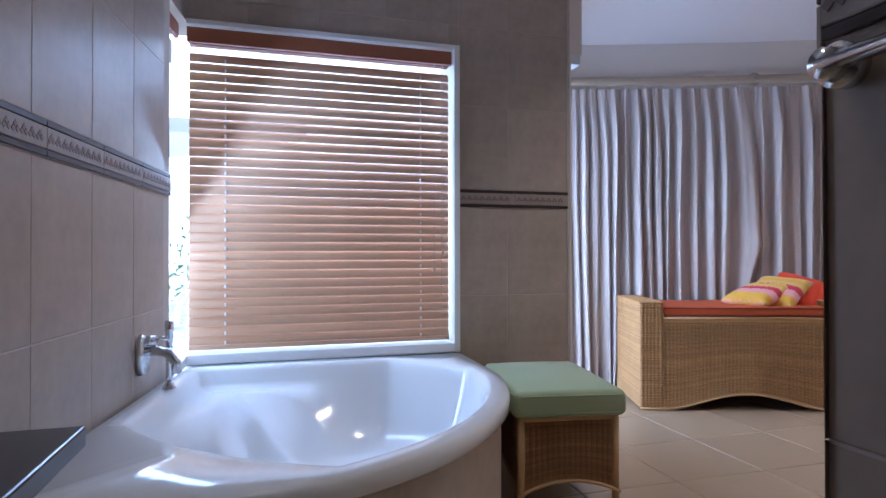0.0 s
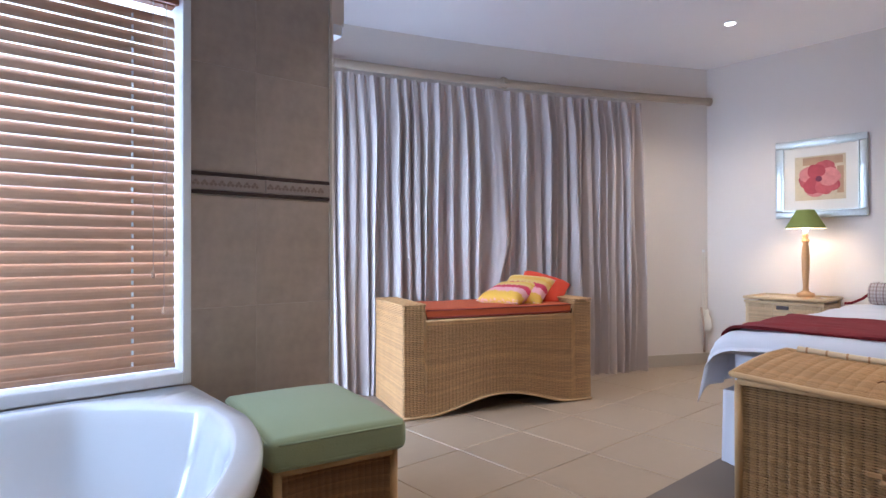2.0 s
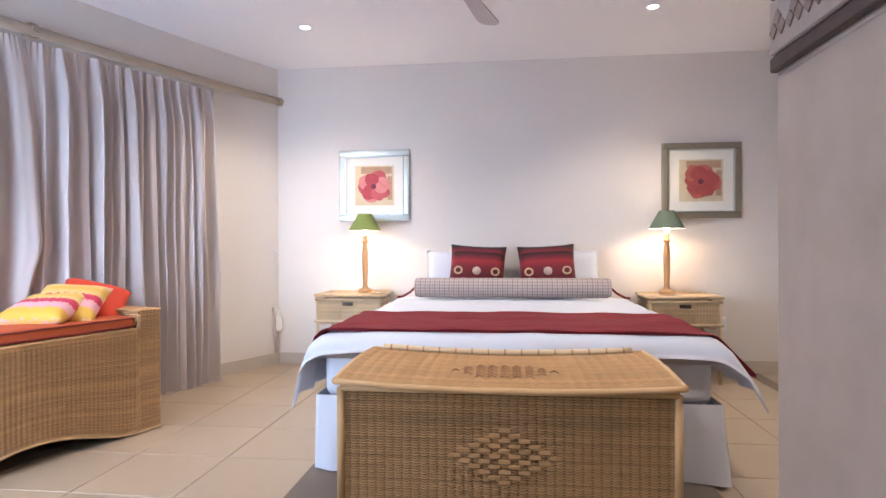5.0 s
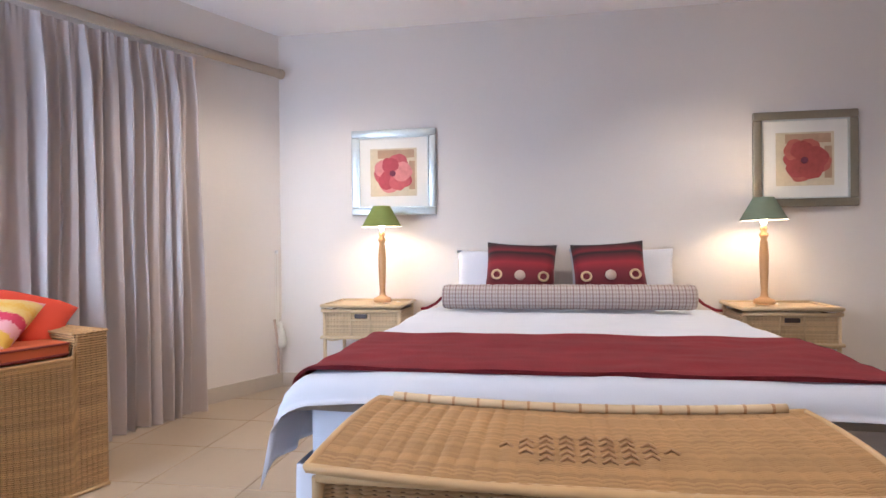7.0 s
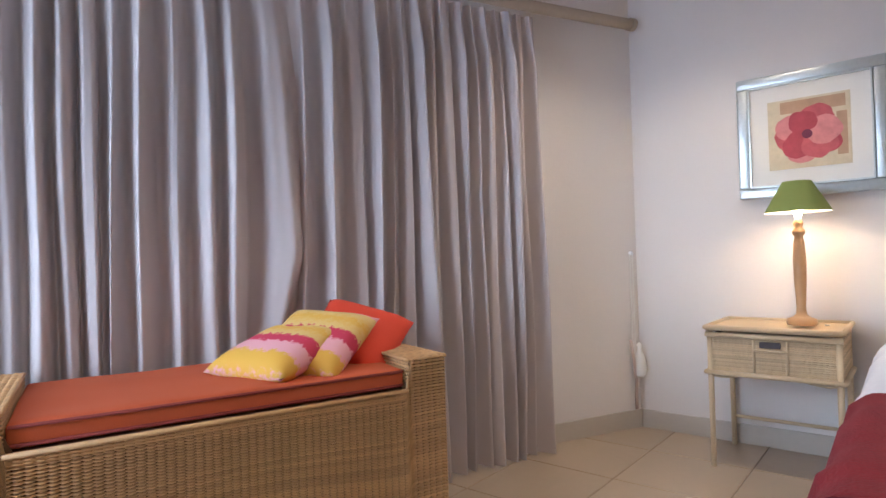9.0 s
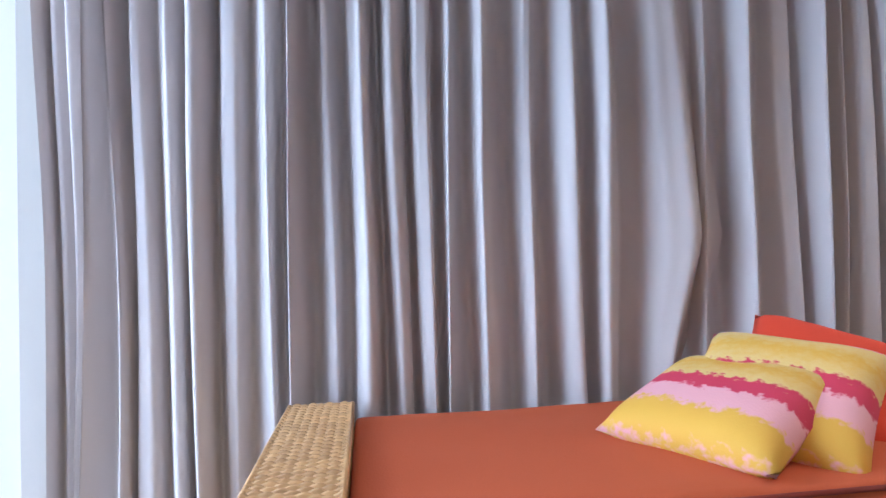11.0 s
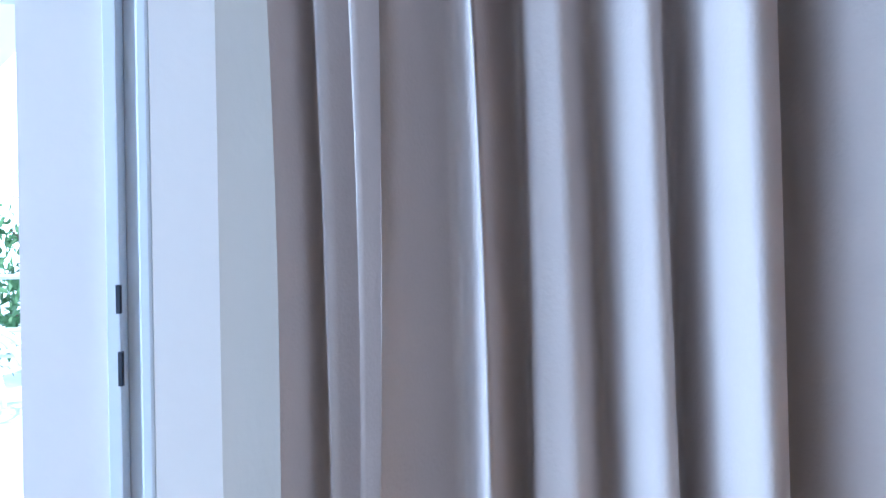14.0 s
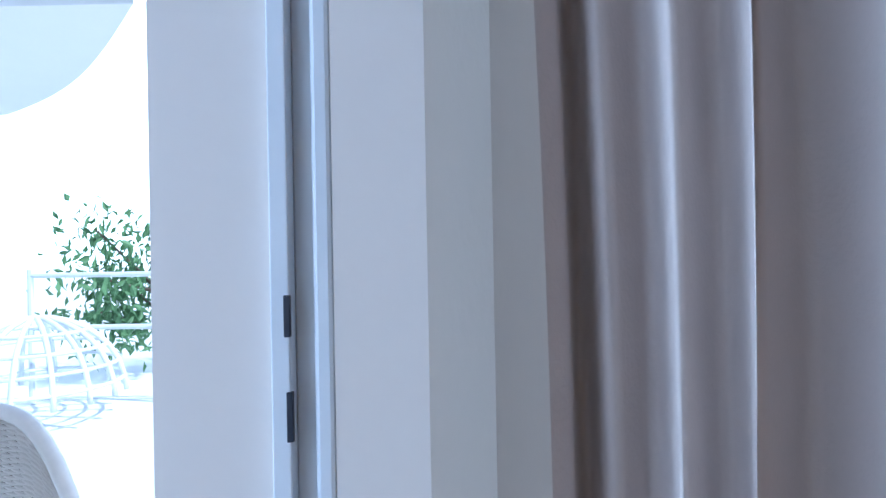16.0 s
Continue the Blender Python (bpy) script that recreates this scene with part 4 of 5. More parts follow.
    for yy, sg in ((0.0, -1), (y1 - y0, 1)):
        part("tie", tube(bmesh.new(), [(0, yy, 0), (-0.02, yy + sg * 0.04, -0.04), (-0.03, yy + sg * 0.10, -0.072), (-0.04, yy + sg * 0.14, -0.076)], 0.009, 8), M_THROW, b, "wine red tie", True)
    b.matrix_world = pose(5.32, y0, 0.788)


CK1, CK2 = (0.52, 0.44, 0.39), (0.31, 0.19, 0.18)
M_CHECK = pattern(material("checked_cloth", CK1, 0.9, grain=220, bump=0.3), 1, 26.0, [(0.0, CK1), (0.30, CK1), (0.36, CK2), (0.46, CK2), (0.52, (0.52, 0.46, 0.42)), (0.80, CK1), (0.86, CK2), (0.92, CK1)])
cn, cl = M_CHECK.node_tree.nodes, M_CHECK.node_tree.links
wv, mx, tc = cn.new("ShaderNodeTexWave"), cn.new("ShaderNodeMixRGB"), cn.new("ShaderNodeTexCoord")
wv.bands_direction = "Z"
wv.inputs["Scale"].default_value = 13
mx.blend_type = "MULTIPLY"
mx.inputs["Fac"].default_value = 0.28
old = cn["Principled BSDF"].inputs["Base Color"].links[0].from_socket
cl.new(tc.outputs["Object"], wv.inputs["Vector"])
cl.new(old, mx.inputs["Color1"])
cl.new(wv.outputs["Color"], mx.inputs["Color2"])
cl.new(mx.outputs["Color"], cn["Principled BSDF"].inputs["Base Color"])
bed()

r = thing("rug", "flat grey-brown woven rug under the chest", "rug")
part("woven_body", boxed(1.95, 3.75, 0.30, 2.225, 0.0, 0.012, 0.004), M_RUG, r)


# ---- pictures ----
def picture(y0, y1, z0, z1, frame_mat, petal, label):
    t = thing("framed_picture", label, "picture", "flower prints over the nightstands")
    x = BED_X
    w = 0.058
    for a, b, c_, d_ in ((y0, y1, z1 - w, z1), (y0, y1, z0, z0 + w), (y0, y0 + w, z0 + w, z1 - w), (y1 - w, y1, z0 + w, z1 - w)):
        part("frame_bar", boxed(x - 0.032, x - 0.002, a, b, c_, d_, 0.009, seg=3), frame_mat, t, "", True)
    bm = bmesh.new()
    for a, b, c_, d_ in ((y0 + w, y1 - w, z1 - w - 0.008, z1 - w), (y0 + w, y1 - w, z0 + w, z0 + w + 0.008), (y0 + w, y0 + w + 0.008, z0 + w, z1 - w), (y1 - w - 0.008, y1 - w, z0 + w, z1 - w)):
        box(bm, x - 0.036, x - 0.01, a, b, c_, d_)
    part("inner_bead", bm, M_SILVER, t)
    part("mount", boxed(x - 0.016, x - 0.004, y0 + w, y1 - w, z0 + w, z1 - w), M_MAT, t)
    cy, cz, h = (y0 + y1) / 2, (z0 + z1) / 2, 0.185
    part("print", boxed(x - 0.019, x - 0.015, cy - h, cy + h, cz - h, cz + h), M_PRINT, t, "beige printed ground")
    rnd = random.Random(round(y0 * 100))
    part("print_patch", boxed(x - 0.0205, x - 0.0185, cy - h + 0.02, cy + h - 0.06, cz + h - 0.075, cz + h - 0.012), M_PRINT_B, t)
    part("print_patch", boxed(x - 0.0205, x - 0.0185, cy - h + 0.015, cy - h + 0.06, cz - h + 0.05, cz + h - 0.10), M_PRINT_B, t)
    for k in range(9):
        a = k * math.tau / 9 + rnd.uniform(-0.25, 0.25)
        d = 0.088 if k % 2 else 0.07
        bm = bmesh.new()
        c0 = bm.verts.new((0, 0, 0))
        vs = []
        R = rnd.uniform(0.066, 0.088)
        for i in range(26):
            q = i * math.tau / 26
            rr = R * (1 + 0.16 * noise.noise(Vector((math.cos(q) * 1.8, math.sin(q) * 1.8, k + y0 * 5))))
            vs.append(bm.verts.new((0, rr * math.cos(q), rr * math.sin(q) * 0.9)))
        for i in range(26):
            bm.faces.new((c0, vs[i], vs[(i + 1) % 26]))
        bmesh.ops.translate(bm, vec=(x - 0.0212 - 0.0003 * (k * 4 % 9), cy + d * math.cos(a), cz - 0.01 + d * math.sin(a)), verts=bm.verts)
        part("petal", bm, petal[k % len(petal)], t)
    bm = bmesh.new()
    bmesh.ops.create_circle(bm, cap_ends=True, segments=20, radius=0.024, matrix=pose(x - 0.0252, cy + 0.005, cz - 0.01, 0, 90, 0))
    part("flower_heart", bm, M_HEART, t)


M_PRINT = material("printed_beige", (0.60, 0.52, 0.36), 0.9, vary=0.3, mottle=9, grain=40)
M_PRINT_B = material("printed_tan", (0.42, 0.28, 0.18), 0.9, vary=0.3, mottle=12)
M_PETAL = [material("petal_red", (0.44, 0.10, 0.115), 0.9, vary=0.45, mottle=18), material("petal_rose", (0.56, 0.22, 0.22), 0.9, vary=0.4, mottle=22), material("petal_crimson", (0.36, 0.06, 0.08), 0.9, vary=0.4, mottle=18)]
M_PETAL_B = [material("petal_maroon", (0.34, 0.07, 0.065), 0.9, vary=0.45, mottle=18), material("petal_brown_red", (0.42, 0.12, 0.09), 0.9, vary=0.4, mottle=22)]
M_HEART = material("flower_centre", (0.13, 0.03, 0.06), 0.9, vary=0.4)
picture(2.147, 2.82, 1.36, 2.025, M_SILVER, M_PETAL, "red poppy print in a wide silver frame")
picture(-0.785, -0.112, 1.36, 2.025, M_BRONZE, M_PETAL_B, "dusky red flower print in an antique silver frame")


# ---- curtains ----
NRM = Vector((-0.357, -0.934))


def curtain(u0, u1, ridges, name, label, seed, flap):
    """A pleated curtain hung along the wall from u0 to u1, with a fold at each ridge, fuller towards the floor."""
    a, b = bow(u0), bow(u1)
    length = (b - a).length
    nx, nz = int(length / 0.0045), 40
    rnd = random.Random(seed)
    folds = [length * (u - u0) / (u1 - u0) for u in ridges]
    marks = [min(0.0, 2 * folds[0] - (folds[0] + folds[1]) / 2) if u0 < 0.1 else 0.0] + [(p + q) / 2 for p, q in zip(folds, folds[1:])] + [length]
    amps = [rnd.uniform(0.75, 1.3) for _ in marks]
    lean = [rnd.uniform(-0.03, 0.03) for _ in marks]
    skew = [rnd.uniform(-0.75, 0.75) for _ in marks]
    if u0 < 0.1:
        amps[:2] = [1.0, 0.5]
    verts, faces = [], []
    for k in range(nz + 1):
        f = k / nz
        z = 2.42 - (2.42 - 0.006) * f
        for i in range(nx + 1):
            s = length * i / nx
            j = max(0, min(len(marks) - 2, next((m_ for m_, v_ in enumerate(marks) if v_ > s), len(marks)) - 1))
            ph = (s - marks[j]) / (marks[j + 1] - marks[j])
            bent = ph + skew[j] * (0.5 + 0.5 * f) * math.sin(math.tau * ph) / math.tau
            fold = 0.5 - 0.5 * math.cos(math.tau * bent)
            sharp = fold ** 1.25 + 0.16 * math.sin(2 * math.tau * bent + 2.1 * j + 1.5 * f) * fold
            gather = min(1.0, 0.35 + f * 5) * min(1.0, 0.35 + (marks[j + 1] - marks[j]) / 0.10)
            amp = (0.074 + 0.024 * f) * gather * amps[j] * (1 + 0.25 * noise.noise(Vector((j * 3.1, f * 2.5, seed))))
            head = 0.012 * (0.5 - 0.5 * math.cos(math.tau * s / 0.028)) * max(0, 1 - f * 14)
            out = 0.075 + amp * sharp + head + 0.014 * noise.noise(Vector((s * 3, f * 2, seed))) + 0.013 * noise.noise(Vector((s * 13, f * 1.6, seed + 7))) + 0.005 * noise.noise(Vector((s * 26, f * 4, seed)))
            side = lean[j] * (f - 0.2) * sharp * 1.5 + 0.035 * (ph - 0.5) * math.sin(f * 3 + j) * sharp + 0.022 * noise.noise(Vector((s * 5, f * 2.2, seed + 3))) * min(1.0, f * 4)
            if flap:
                e = (max(0, s - (length - 0.24)) / 0.24) ** 1.3
                pull = max(0.0, f / 0.535 if f < 0.535 else 1 - (f - 0.535) / 0.16)
                side += e * (0.10 * pull - 0.035 * (1 - pull))
                out += e * 0.05 * pull
            p = bow(u0 + (u1 - u0) * s / length)
            d = (bow(min(1, u0 + 0.01 + (u1 - u0) * s / length)) - p).normalized()
            verts.append((p.x + NRM.x * out + d.x * side, p.y + NRM.y * out + d.y * side, z))
    w = nx + 1
    for k in range(nz):
        for i in range(nx):
            c0 = k * w + i
            faces.append((c0, c0 + 1, c0 + w + 1, c0 + w))
    t = thing(name, label, "curtain", "curtains on the long pole")
    raw("cloth", verts, faces, M_CURTAIN, t)
    return t


LEFT_FOLDS = (0.0265, 0.0350, 0.047, 0.0566, 0.0687, 0.085, 0.102, 0.119, 0.137, 0.157, 0.181, 0.203, 0.226, 0.248, 0.264, 0.285, 0.311, 0.340, 0.369, 0.393, 0.430)
RIGHT_FOLDS = (0.473, 0.502, 0.539, 0.560, 0.580, 0.602, 0.623, 0.640, 0.658, 0.684, 0.701, 0.719, 0.740, 0.758, 0.777, 0.797)
curtain(0.0265, 0.462, LEFT_FOLDS, "curtain", "taupe pleated floor-length curtain, drawn shut, its edge turned out", 3, True)
curtain(0.455, 0.806, RIGHT_FOLDS, "curtain", "taupe pleated floor-length curtain, drawn shut", 8, False)

rail = thing("curtain_pole", "long beige curtain pole with a centre bracket", "curtain rail")
part("pole", tube(bmesh.new(), [(bow(u).x + NRM.x * 0.085, bow(u).y + NRM.y * 0.085, 2.488) for u in [i / 20 * 0.975 + 0.01 for i in range(21)]], 0.034, 14), M_RAIL, rail, "", True)
cb = bow(0.462) + NRM * 0.085
part("bracket", rod(bmesh.new(), (cb.x + 0.03, cb.y + 0.085, 2.488), (cb.x - 0.018, cb.y - 0.045, 2.488), 0.022, 14), M_RAIL, rail)
part("ring", tube(bmesh.new(), [(cb.x + 0.045 * math.cos(a) * 0.934, cb.y - 0.045 * math.cos(a) * 0.357, 2.488 + 0.045 * math.sin(a)) for a in [k * math.tau / 20 for k in range(21)]], 0.008, 8), M_RAIL, rail)
ce = bow(0.985) + NRM * 0.085
part("end_cap", rod(bmesh.new(), (ce.x - 0.018, ce.y + 0.007, 2.488), (ce.x + 0.014, ce.y - 0.0055, 2.488), 0.039, 16), M_RAIL, rail)

cord = thing("drapery_pull", "pull cord with a tassel weight beside the corner", "cord")
pc = bow(0.982) + NRM * 0.02
bm = bmesh.new()
rod(bm, (pc.x, pc.y, 0.47), (pc.x, pc.y, 1.08), 0.004, 8)
rod(bm, (pc.x + 0.022, pc.y - 0.008, 0.50), (pc.x + 0.022, pc.y - 0.008, 1.08), 0.004, 8)
part("cord", bm, M_MAT, cord)
part("hook", lathe(bmesh.new(), [(0.014, 0), (0.014, 0.02), (0.006, 0.026)], 14, (pc.x + 0.01, pc.y - 0.004, 1.07)), M_WHITE, cord)
part("tassel", lathe(bmesh.new(), [(0.006, 0.21), (0.018, 0.19), (0.012, 0.165), (0.030, 0.13), (0.042, 0.06), (0.038, 0.02), (0.02, 0.0)], 18, (pc.x + 0.012, pc.y - 0.035, 0.32)), M_MAT, cord, "cream tassel weight", True)
part("tieback", tube(bmesh.new(), [(pc.x - 0.03, pc.y, 0.55), (pc.x - 0.035, pc.y - 0.02, 0.42), (pc.x - 0.01, pc.y - 0.02, 0.30), (pc.x + 0.01, pc.y - 0.01, 0.12)], 0.010, 8), M_CORD, cord, "beige rope tieback", True)

sock = thing("wall_socket", "white wall socket beside the nightstand", "socket")
part("plate", boxed(BED_X - 0.012, BED_X, -0.66, -0.565, 0.36, 0.49, 0.005), M_WHITE, sock)
for yy in (-0.635, -0.59):
    part("switch", boxed(BED_X - 0.016, BED_X - 0.011, yy - 0.012, yy + 0.012, 0.45, 0.475, 0.002), M_WHITE, sock)
for k, yy in enumerate((2.42, -0.2)):
    fl = thing("lamp_flex", "thin white lamp cable down the wall", "cable")
    part("cable", tube(bmesh.new(), [(5.80, yy, 0.705), (5.94, yy - 0.02, 0.69), (5.985, yy - 0.03, 0.5), (5.985, yy - 0.06, 0.2), (5.95, yy - 0.02, 0.03)], 0.004, 6), M_WHITE, fl)

# ---- ceiling lamps and fan ----
for x, y, watts in SPOTS:
    t = thing("downlight", "round recessed white ceiling downlight, lit, two of the five added as fill", "downlight", "recessed ceiling downlights")
    part("trim_ring", lathe(bmesh.new(), [(0.048, -0.001), (0.047, -0.007), (0.040, -0.009), (0.036, -0.004), (0.036, -0.001)], 28, (x, y, CEIL)), M_WHITE, t, "", True)
    bm = bmesh.new()
    bmesh.ops.create_circle(bm, cap_ends=True, segments=24, radius=0.036, matrix=Matrix.Translation((x, y, CEIL - 0.006)))
    part("lens", bm, M_LED, t)
    lamp("downlight_beam", "SPOT", watts, WARM, look((x, y, CEIL - 0.02), (x, y, 0)), cone=radians(125))


M_BLADE = material("grey_white_blade", (0.50, 0.46, 0.46), 0.5, vary=0.05)


def fan():
    t = thing("ceiling_fan", "white ceiling fan with broad rounded blades", "fan")
    part("canopy", lathe(bmesh.new(), [(0.07, 0.0), (0.065, -0.03), (0.03, -0.06), (0.015, -0.065)], 24, (0, 0, CEIL)), M_WHITE, t, "", True)
    part("downrod", rod(bmesh.new(), (0, 0, 2.62), (0, 0, CEIL - 0.05), 0.012, 12), M_WHITE, t)
    part("motor", lathe(bmesh.new(), [(0.03, 0.10), (0.10, 0.08), (0.115, 0.04), (0.10, 0.0), (0.05, -0.03), (0.0, -0.035)], 28, (0, 0, 2.53)), M_WHITE, t, "", True)
    for k in range(3):
        g = Matrix.Rotation(radians(-14 + 120 * k), 4, "Z")
        outline = []
        for i in range(13):
            q = i / 12
            outline.append((0.16 + 0.42 * q, 0.045 + 0.025 * q))
        outline += [(0.58 + 0.07 * math.sin(a), 0.07 * math.cos(a)) for a in [math.pi * i / 10 for i in range(1, 10)]]
        outline += [(x, -y) for x, y in reversed(outline[:13])]
        bm = prism(outline, -0.004, 0.004)
        bmesh.ops.transform(bm, matrix=g @ Matrix.Translation((0, 0, 2.55)) @ Matrix.Rotation(radians(10), 4, "X"), verts=bm.verts)
        bl = part("blade", bm, M_BLADE, t)
        bm = box(bmesh.new(), 0.09, 0.22, -0.018, 0.018, 2.556, 2.562, 0.002, m=g)
        part("blade_iron", bm, M_WHITE, bl)
    t.matrix_world = pose(3.80, 1.50, 0)


fan()

# ---- outside the door ----
structure("ground", prism([(-400, -400), (400, -400), (400, 400), (-400, 400)], -0.45, -0.30), M_GRASS, "mown garden lawn", "ground")
structure("pavement", prism([(-8, 3.66), (-0.3, 3.66), (2.08, 3.66), (2.08, 5.06), (6.5, 3.75), (6.5, 160), (-140, 160), (-140, 3.66)], -0.30, -0.03), M_PATIO, "pale sunlit patio paving", "pavement")
structure("roof", prism([(-0.6, SOUTH - 0.5), (6.5, SOUTH - 0.5), (6.5, 4.1), (2.3, 5.5), (-0.6, 3.9)], CEIL + 0.151, CEIL + 0.35), M_OUTER, "flat concrete roof slab", "roof")


# added glowing panel beyond the garden, whitens the view like an overexposed sky
glow_ring = []
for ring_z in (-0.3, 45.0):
    glow_ring += [(75 * math.cos(a), 75 * math.sin(a), ring_z) for a in [radians(20 + 7 * i) for i in range(27)]]
far = raw("backdrop", glow_ring, [(i, i + 1, i + 28, i + 27) for i in range(26)], M_GLOW_PANEL)
tagged(far, "added glowing white panel for the overexposed sky beyond the garden", "backdrop", "", "structure")


def patio_chair():
    t = thing("patio_chair", "grey cane patio chair with a rounded woven back", "chair")
    w = 0.52
    def sil(u):
        return 0.50 + 0.36 * (1 - abs(2 * u / w - 1) ** 5)
    weave("backrest", w, 0.86, lambda u, v, s: (u - w / 2, 0.25 + 0.12 * (v - 0.45) + s, v), M_LIGHTCANE, t, 0.022, 0.011, 0.004, bottom=lambda u: 0.45, top=sil)
    part("back_frame", tube(bmesh.new(), [(w * i / 24 - w / 2, 0.25 + 0.12 * (sil(w * i / 24) - 0.45), sil(w * i / 24)) for i in range(25)], 0.014), M_LIGHTCANE, t, "", True)
    part("seat", boxed(-w / 2, w / 2, -0.25, 0.26, 0.41, 0.45, 0.015), M_LIGHTCANE, t)
    for x in (-w / 2 + 0.02, w / 2 - 0.02):
        for y in (-0.23, 0.24):
            part("leg", rod(bmesh.new(), (x, y, 0), (x, y, 0.42), 0.016, 10), M_LIGHTCANE, t)
    return t


ch = patio_chair()
ch.matrix_world = pose(1.50, 5.72, -0.03, 0, 0, 165)


def tree(x, y, h, seed):
    t = thing("tree", "leafy green garden tree in full sun", "tree")
    rnd = random.Random(seed)
    bm = bmesh.new()
    rod(bm, (0, 0, 0), (0.1, 0, h * 0.5), 0.06, 10, 0.04)
    tips = []
    for k in range(9):
        a = rnd.uniform(0, math.tau)
        s = Vector((0.1, 0, h * rnd.uniform(0.3, 0.5)))
        e = s + Vector((math.cos(a) * h * 0.3, math.sin(a) * h * 0.3, h * rnd.uniform(0.05, 0.4)))
        rod(bm, s, e, 0.022, 7, 0.008)
        tips += [s.lerp(e, q) for q in (0.55, 0.8, 1.0)]
    part("trunk", bm, M_BARK, t)
    verts, faces = [], []
    for tip in tips:
        for _ in range(60):
            c_ = tip + Vector((rnd.gauss(0, 0.17), rnd.gauss(0, 0.17), rnd.gauss(0, 0.15)))
            q = Euler((rnd.uniform(0, 6), rnd.uniform(0, 6), rnd.uniform(0, 6))).to_matrix()
            L_ = rnd.uniform(0.035, 0.075)
            n0 = len(verts)
            verts += [tuple(c_ + q @ Vector(p)) for p in ((-L_, 0, 0), (0, L_ * 0.4, 0.01), (L_, 0, 0), (0, -L_ * 0.4, 0.01))]
            faces.append((n0, n0 + 1, n0 + 2, n0 + 3))
    raw("crown", verts, faces, M_LEAF, t, False)
    t.matrix_world = pose(x, y, -0.30)


tree(-0.45, 9.9, 2.1, 5)


def garden_rail():
    t = thing("garden_railing", "white metal railing along the patio edge", "railing")
    for z in (0.55, 0.95):
        part("rail", rod(bmesh.new(), (-0.9, 8.8, z), (4.1, 8.8, z), 0.02, 8), M_FRAME, t)
    for i in range(6):
        part("post", rod(bmesh.new(), (-0.9 + i, 8.8, -0.03), (-0.9 + i, 8.8, 1.0), 0.022, 8), M_FRAME, t)


garden_rail()


def wire_dome():
    t = thing("wire_dome", "curved white metal lattice standing on the patio", "lattice")
    R = 0.55
    for k in range(8):
        a = math.pi * k / 8
        pts = [(R * math.cos(q) * math.cos(a), R * math.cos(q) * math.sin(a), R * math.sin(q)) for q in [math.pi * i / 16 for i in range(17)]]
        part("rib", tube(bmesh.new(), pts, 0.018, 6), M_FRAME, t, "", True)
    for z in (0.10, 0.22, 0.34, 0.45):
        rr = math.sqrt(R * R - z * z)
        part("hoop", tube(bmesh.new(), [(rr * math.cos(q), rr * math.sin(q), z) for q in [math.tau * i / 28 for i in range(29)]], 0.014, 6), M_FRAME, t, "", True)
    t.matrix_world = pose(-0.55, 8.35, 0.13)


wire_dome()
# rounded canopy over the far side of the patio
edge = [(0.63 - 2.53 * q, 7.5 + 2.4 * q + 0.22 * math.sin(math.pi * q)) for q in [i / 14 for i in range(15)]]
can = thing("patio_canopy", "white plastered patio canopy with a rounded edge", "canopy")
part("slab", prism([(-4.6, 7.5)] + edge + [(-4.6, 9.9)], 2.45, 2.62), M_OUTER, can)
for x, y in ((-4.4, 7.7), (-4.4, 9.7), (-2.6, 9.6)):
    part("column", rod(bmesh.new(), (x, y, -0.03), (x, y, 2.45), 0.09, 18), M_OUTER, can, "", True)

# ---- tiles, one by one ----
floor_ob = bpy.data.objects["floor"]
cache = {}
X_LINES = [round(2.60 - 0.5 * 7 + 0.5 * i, 3) for i in range(16)]
Y_LINES = [round(2.73 - 0.505 * 9 + 0.505 * i, 3) for i in range(15)]


def inside(x0, x1, y0, y1):
    def wall(x):
        return 4.92 - (x - 2.282) * 0.3836 if x > 2.28 else 3.36
    return x1 > -0.9 and x0 < BED_X and y1 > SOUTH and y0 < max(wall(x0), wall(x1)) + 0.12


for x0, x1 in zip(X_LINES, X_LINES[1:]):
    for y0, y1 in zip(Y_LINES, Y_LINES[1:]):
        if not inside(x0, x1, y0, y1):
            continue
        a0, a1 = max(x0, -0.9), min(x1, BED_X)
        b0, b1 = max(y0, SOUTH), y1 if x0 >= 2.0 else min(y1, WIN_Y)
        if a1 - a0 < 0.02 or b1 - b0 < 0.02:
            continue
        w, h = round(a1 - a0 - 0.004, 4), round(b1 - b0 - 0.004, 4)
        if (w, h) not in cache:
            cache[(w, h)] = tile_piece(w, h, 0.004, M_FLOOR, "tile")
        ob = new("tile", cache[(w, h)])
        ob.parent = floor_ob
        ob.matrix_world = Matrix.Translation((a0, b0 + h, -0.004)) @ Matrix.Rotation(radians(-90), 4, "X")

LOW = [(0.0, 0.37), (0.37, 0.85), (0.85, 1.325)]
HIGH = [(1.422, 1.875), (1.875, 2.305), (2.305, 2.735), (2.735, CEIL)]


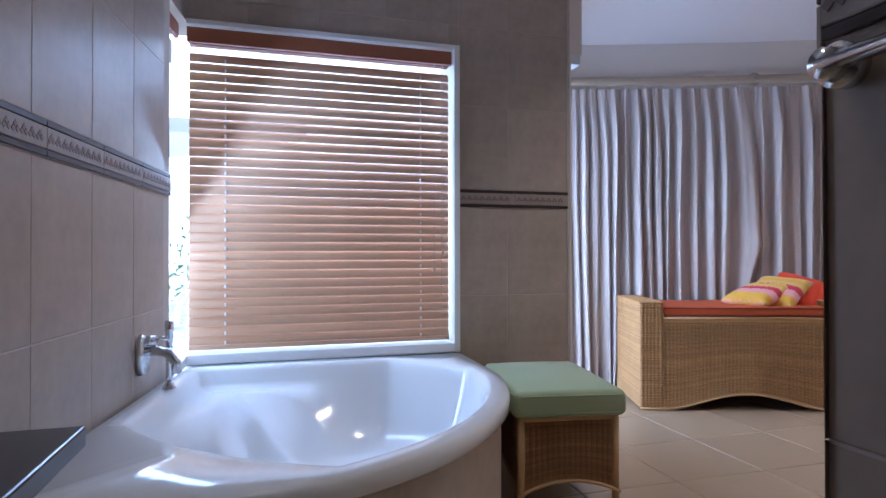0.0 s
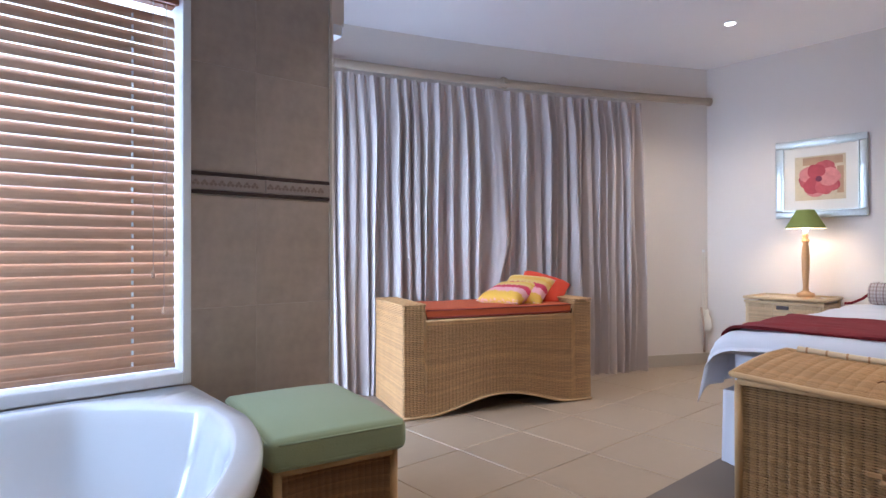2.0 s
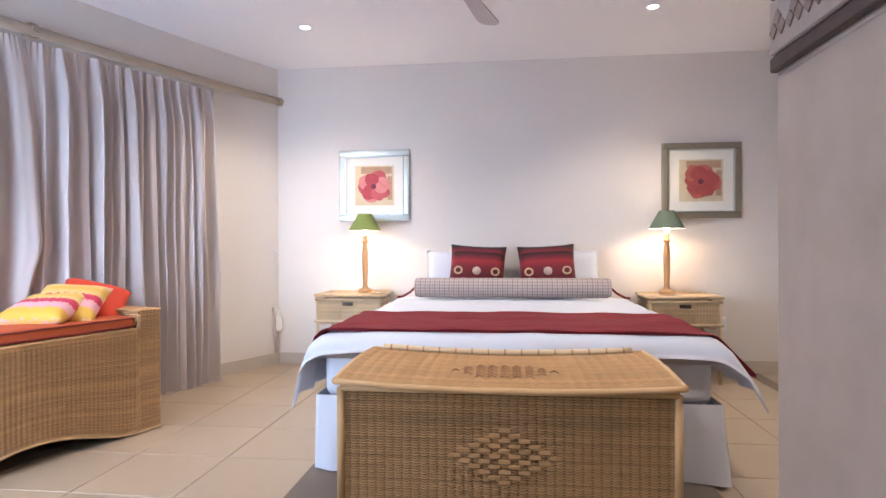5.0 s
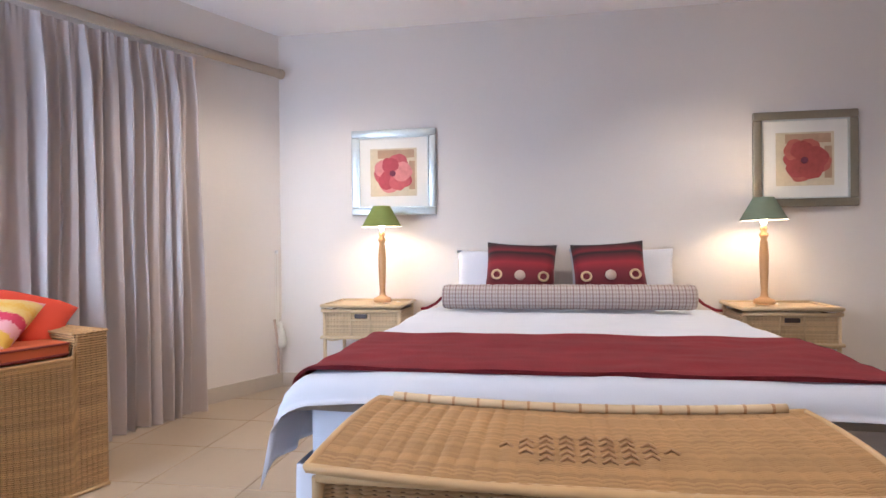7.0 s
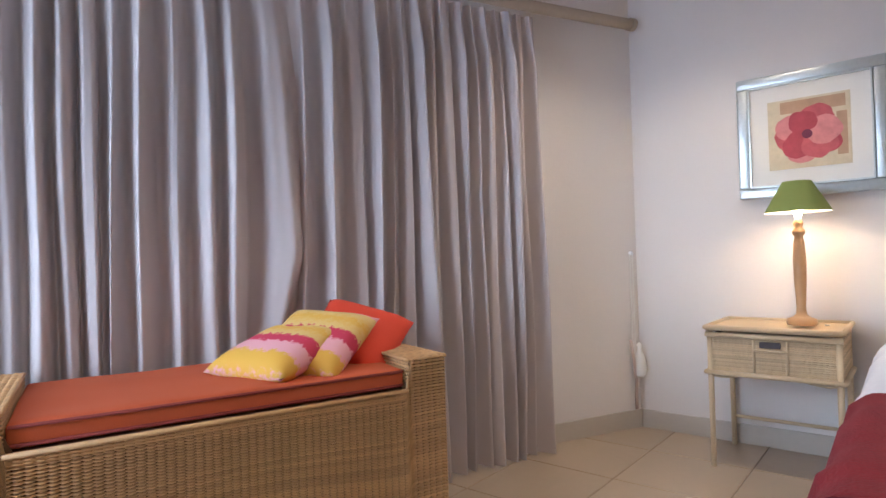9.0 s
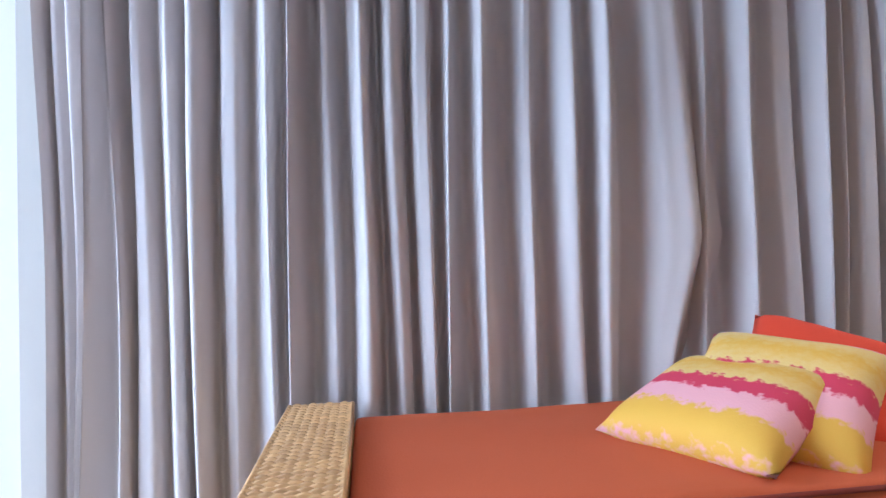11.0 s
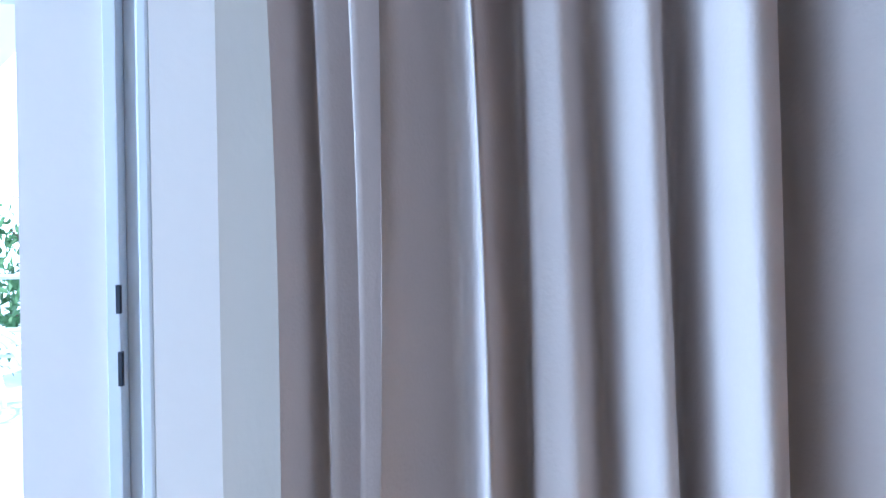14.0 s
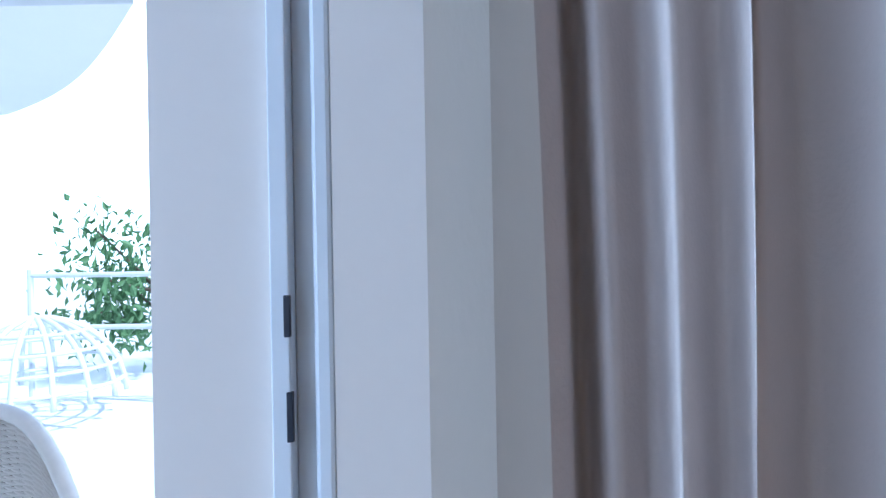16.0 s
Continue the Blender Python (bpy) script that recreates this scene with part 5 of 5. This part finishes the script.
def border(parent, origin, turn, u0, u1, drop=0.0):
    m = Matrix.Translation(origin) @ Matrix.Translation((0, 0, -drop)) @ Matrix.Rotation(turn, 4, "Z")
    for z0, z1, mat, nm in ((1.327, 1.343, M_DARK, "border_strip"), (1.404, 1.420, M_DARK, "border_strip"), (1.345, 1.402, M_BAND, "border_tile")):
        n = max(1, round((u1 - u0) / 0.34))
        for i in range(n):
            a, b = u0 + (u1 - u0) * i / n, u0 + (u1 - u0) * (i + 1) / n
            bm = box(bmesh.new(), a, b - 0.002, -0.009, 0, z0, z1, 0.002, m=m, seg=1)
            tile = part(nm, bm, mat, parent)
            if mat is M_BAND:
                bm = bmesh.new()
                c_ = a + 0.020
                while c_ < b - 0.022:
                    for k in (-1, 0, 1):
                        lean = Matrix.Translation((c_ + k * 0.009, 0, (z0 + z1) / 2 + (0.006 if k == 0 else -0.005)))
                        box(bm, -0.0062, 0.0062, -0.0104, -0.0085, -0.0062, 0.0062, m=m @ lean @ Matrix.Rotation(radians(45), 4, "Y"))
                    c_ += 0.036
                part("motif", bm, M_MOTIF, tile)


W = bpy.data.objects
y = WIN_Y + 0.008
tile_wall(W["wall_window_right"], (0, y, 0), 0, [(1.228, 1.51), (1.51, 1.875)], LOW + HIGH, M_TILE)
border(W["wall_window_right"], (0, y, 0), 0, 1.228, 1.875)
part("edge_trim", boxed(1.872, 1.886, WIN_Y - 0.002, WIN_Y + 0.02, 0, CEIL, 0.004), M_SKIRT, W["wall_window_right"])
cols = [(max(LEFT_X, 1.17 - 0.34 * (i + 1)), 1.17 - 0.34 * i) for i in range(4)] + [(1.17, 1.228)]
tile_wall(W["wall_window_above"], (0, y, 0), 0, cols, [(2.192, 2.305), (2.305, 2.735), (2.735, CEIL)], M_TILE)
tile_wall(W["wall_window_below"], (0, y, 0), 0, cols, [(0, 0.37), (0.37, 0.55)], M_TILE)
# the west wall's tiles face +x
ycols = [(SOUTH + 0.34 * i, min(3.138, SOUTH + 0.34 * (i + 1))) for i in range(14) if SOUTH + 0.34 * i < 3.13]
tile_wall(W["wall_west"], (LEFT_X - 0.008, 0, 0), radians(90), ycols, LOW + HIGH, M_TILE)
border(W["wall_west"], (LEFT_X - 0.008, 0, 0), radians(90), SOUTH, 3.138)
tile_wall(W["wall_west_above"], (LEFT_X - 0.008, 0, 0), radians(90), [(3.142, WIN_Y)], [(2.192, 2.305), (2.305, 2.735), (2.735, CEIL)], M_TILE)
tile_wall(W["wall_west_below"], (LEFT_X - 0.008, 0, 0), radians(90), [(3.142, WIN_Y)], [(0, 0.37), (0.37, 0.55)], M_TILE)
# partition: west face and north end
tile_wall(W["wall_pier"], (0.928, 0, 0), radians(-90), [(-0.942, -0.60)] + [(-0.60 + 0.34 * i, -0.60 + 0.34 * (i + 1)) for i in range(6)], LOW + HIGH, M_TILE)
border(W["wall_pier"], (0.928, 0, 0), radians(-90), -0.942, 1.44)
tile_wall(W["wall_pier"], (0, 0.942, 0), radians(180), [(-1.325, -0.92)], [(0.0, 0.37), (0.37, 0.85), (0.85, 1.297), (1.394, 1.875)] + HIGH[1:], M_TILE)
border(W["wall_pier"], (0, 0.942, 0), radians(180), -1.325, -0.92, 0.028)
for nm in ("wall_west", "wall_west_above", "wall_west_below"):
    W[nm].matrix_world = SKEW
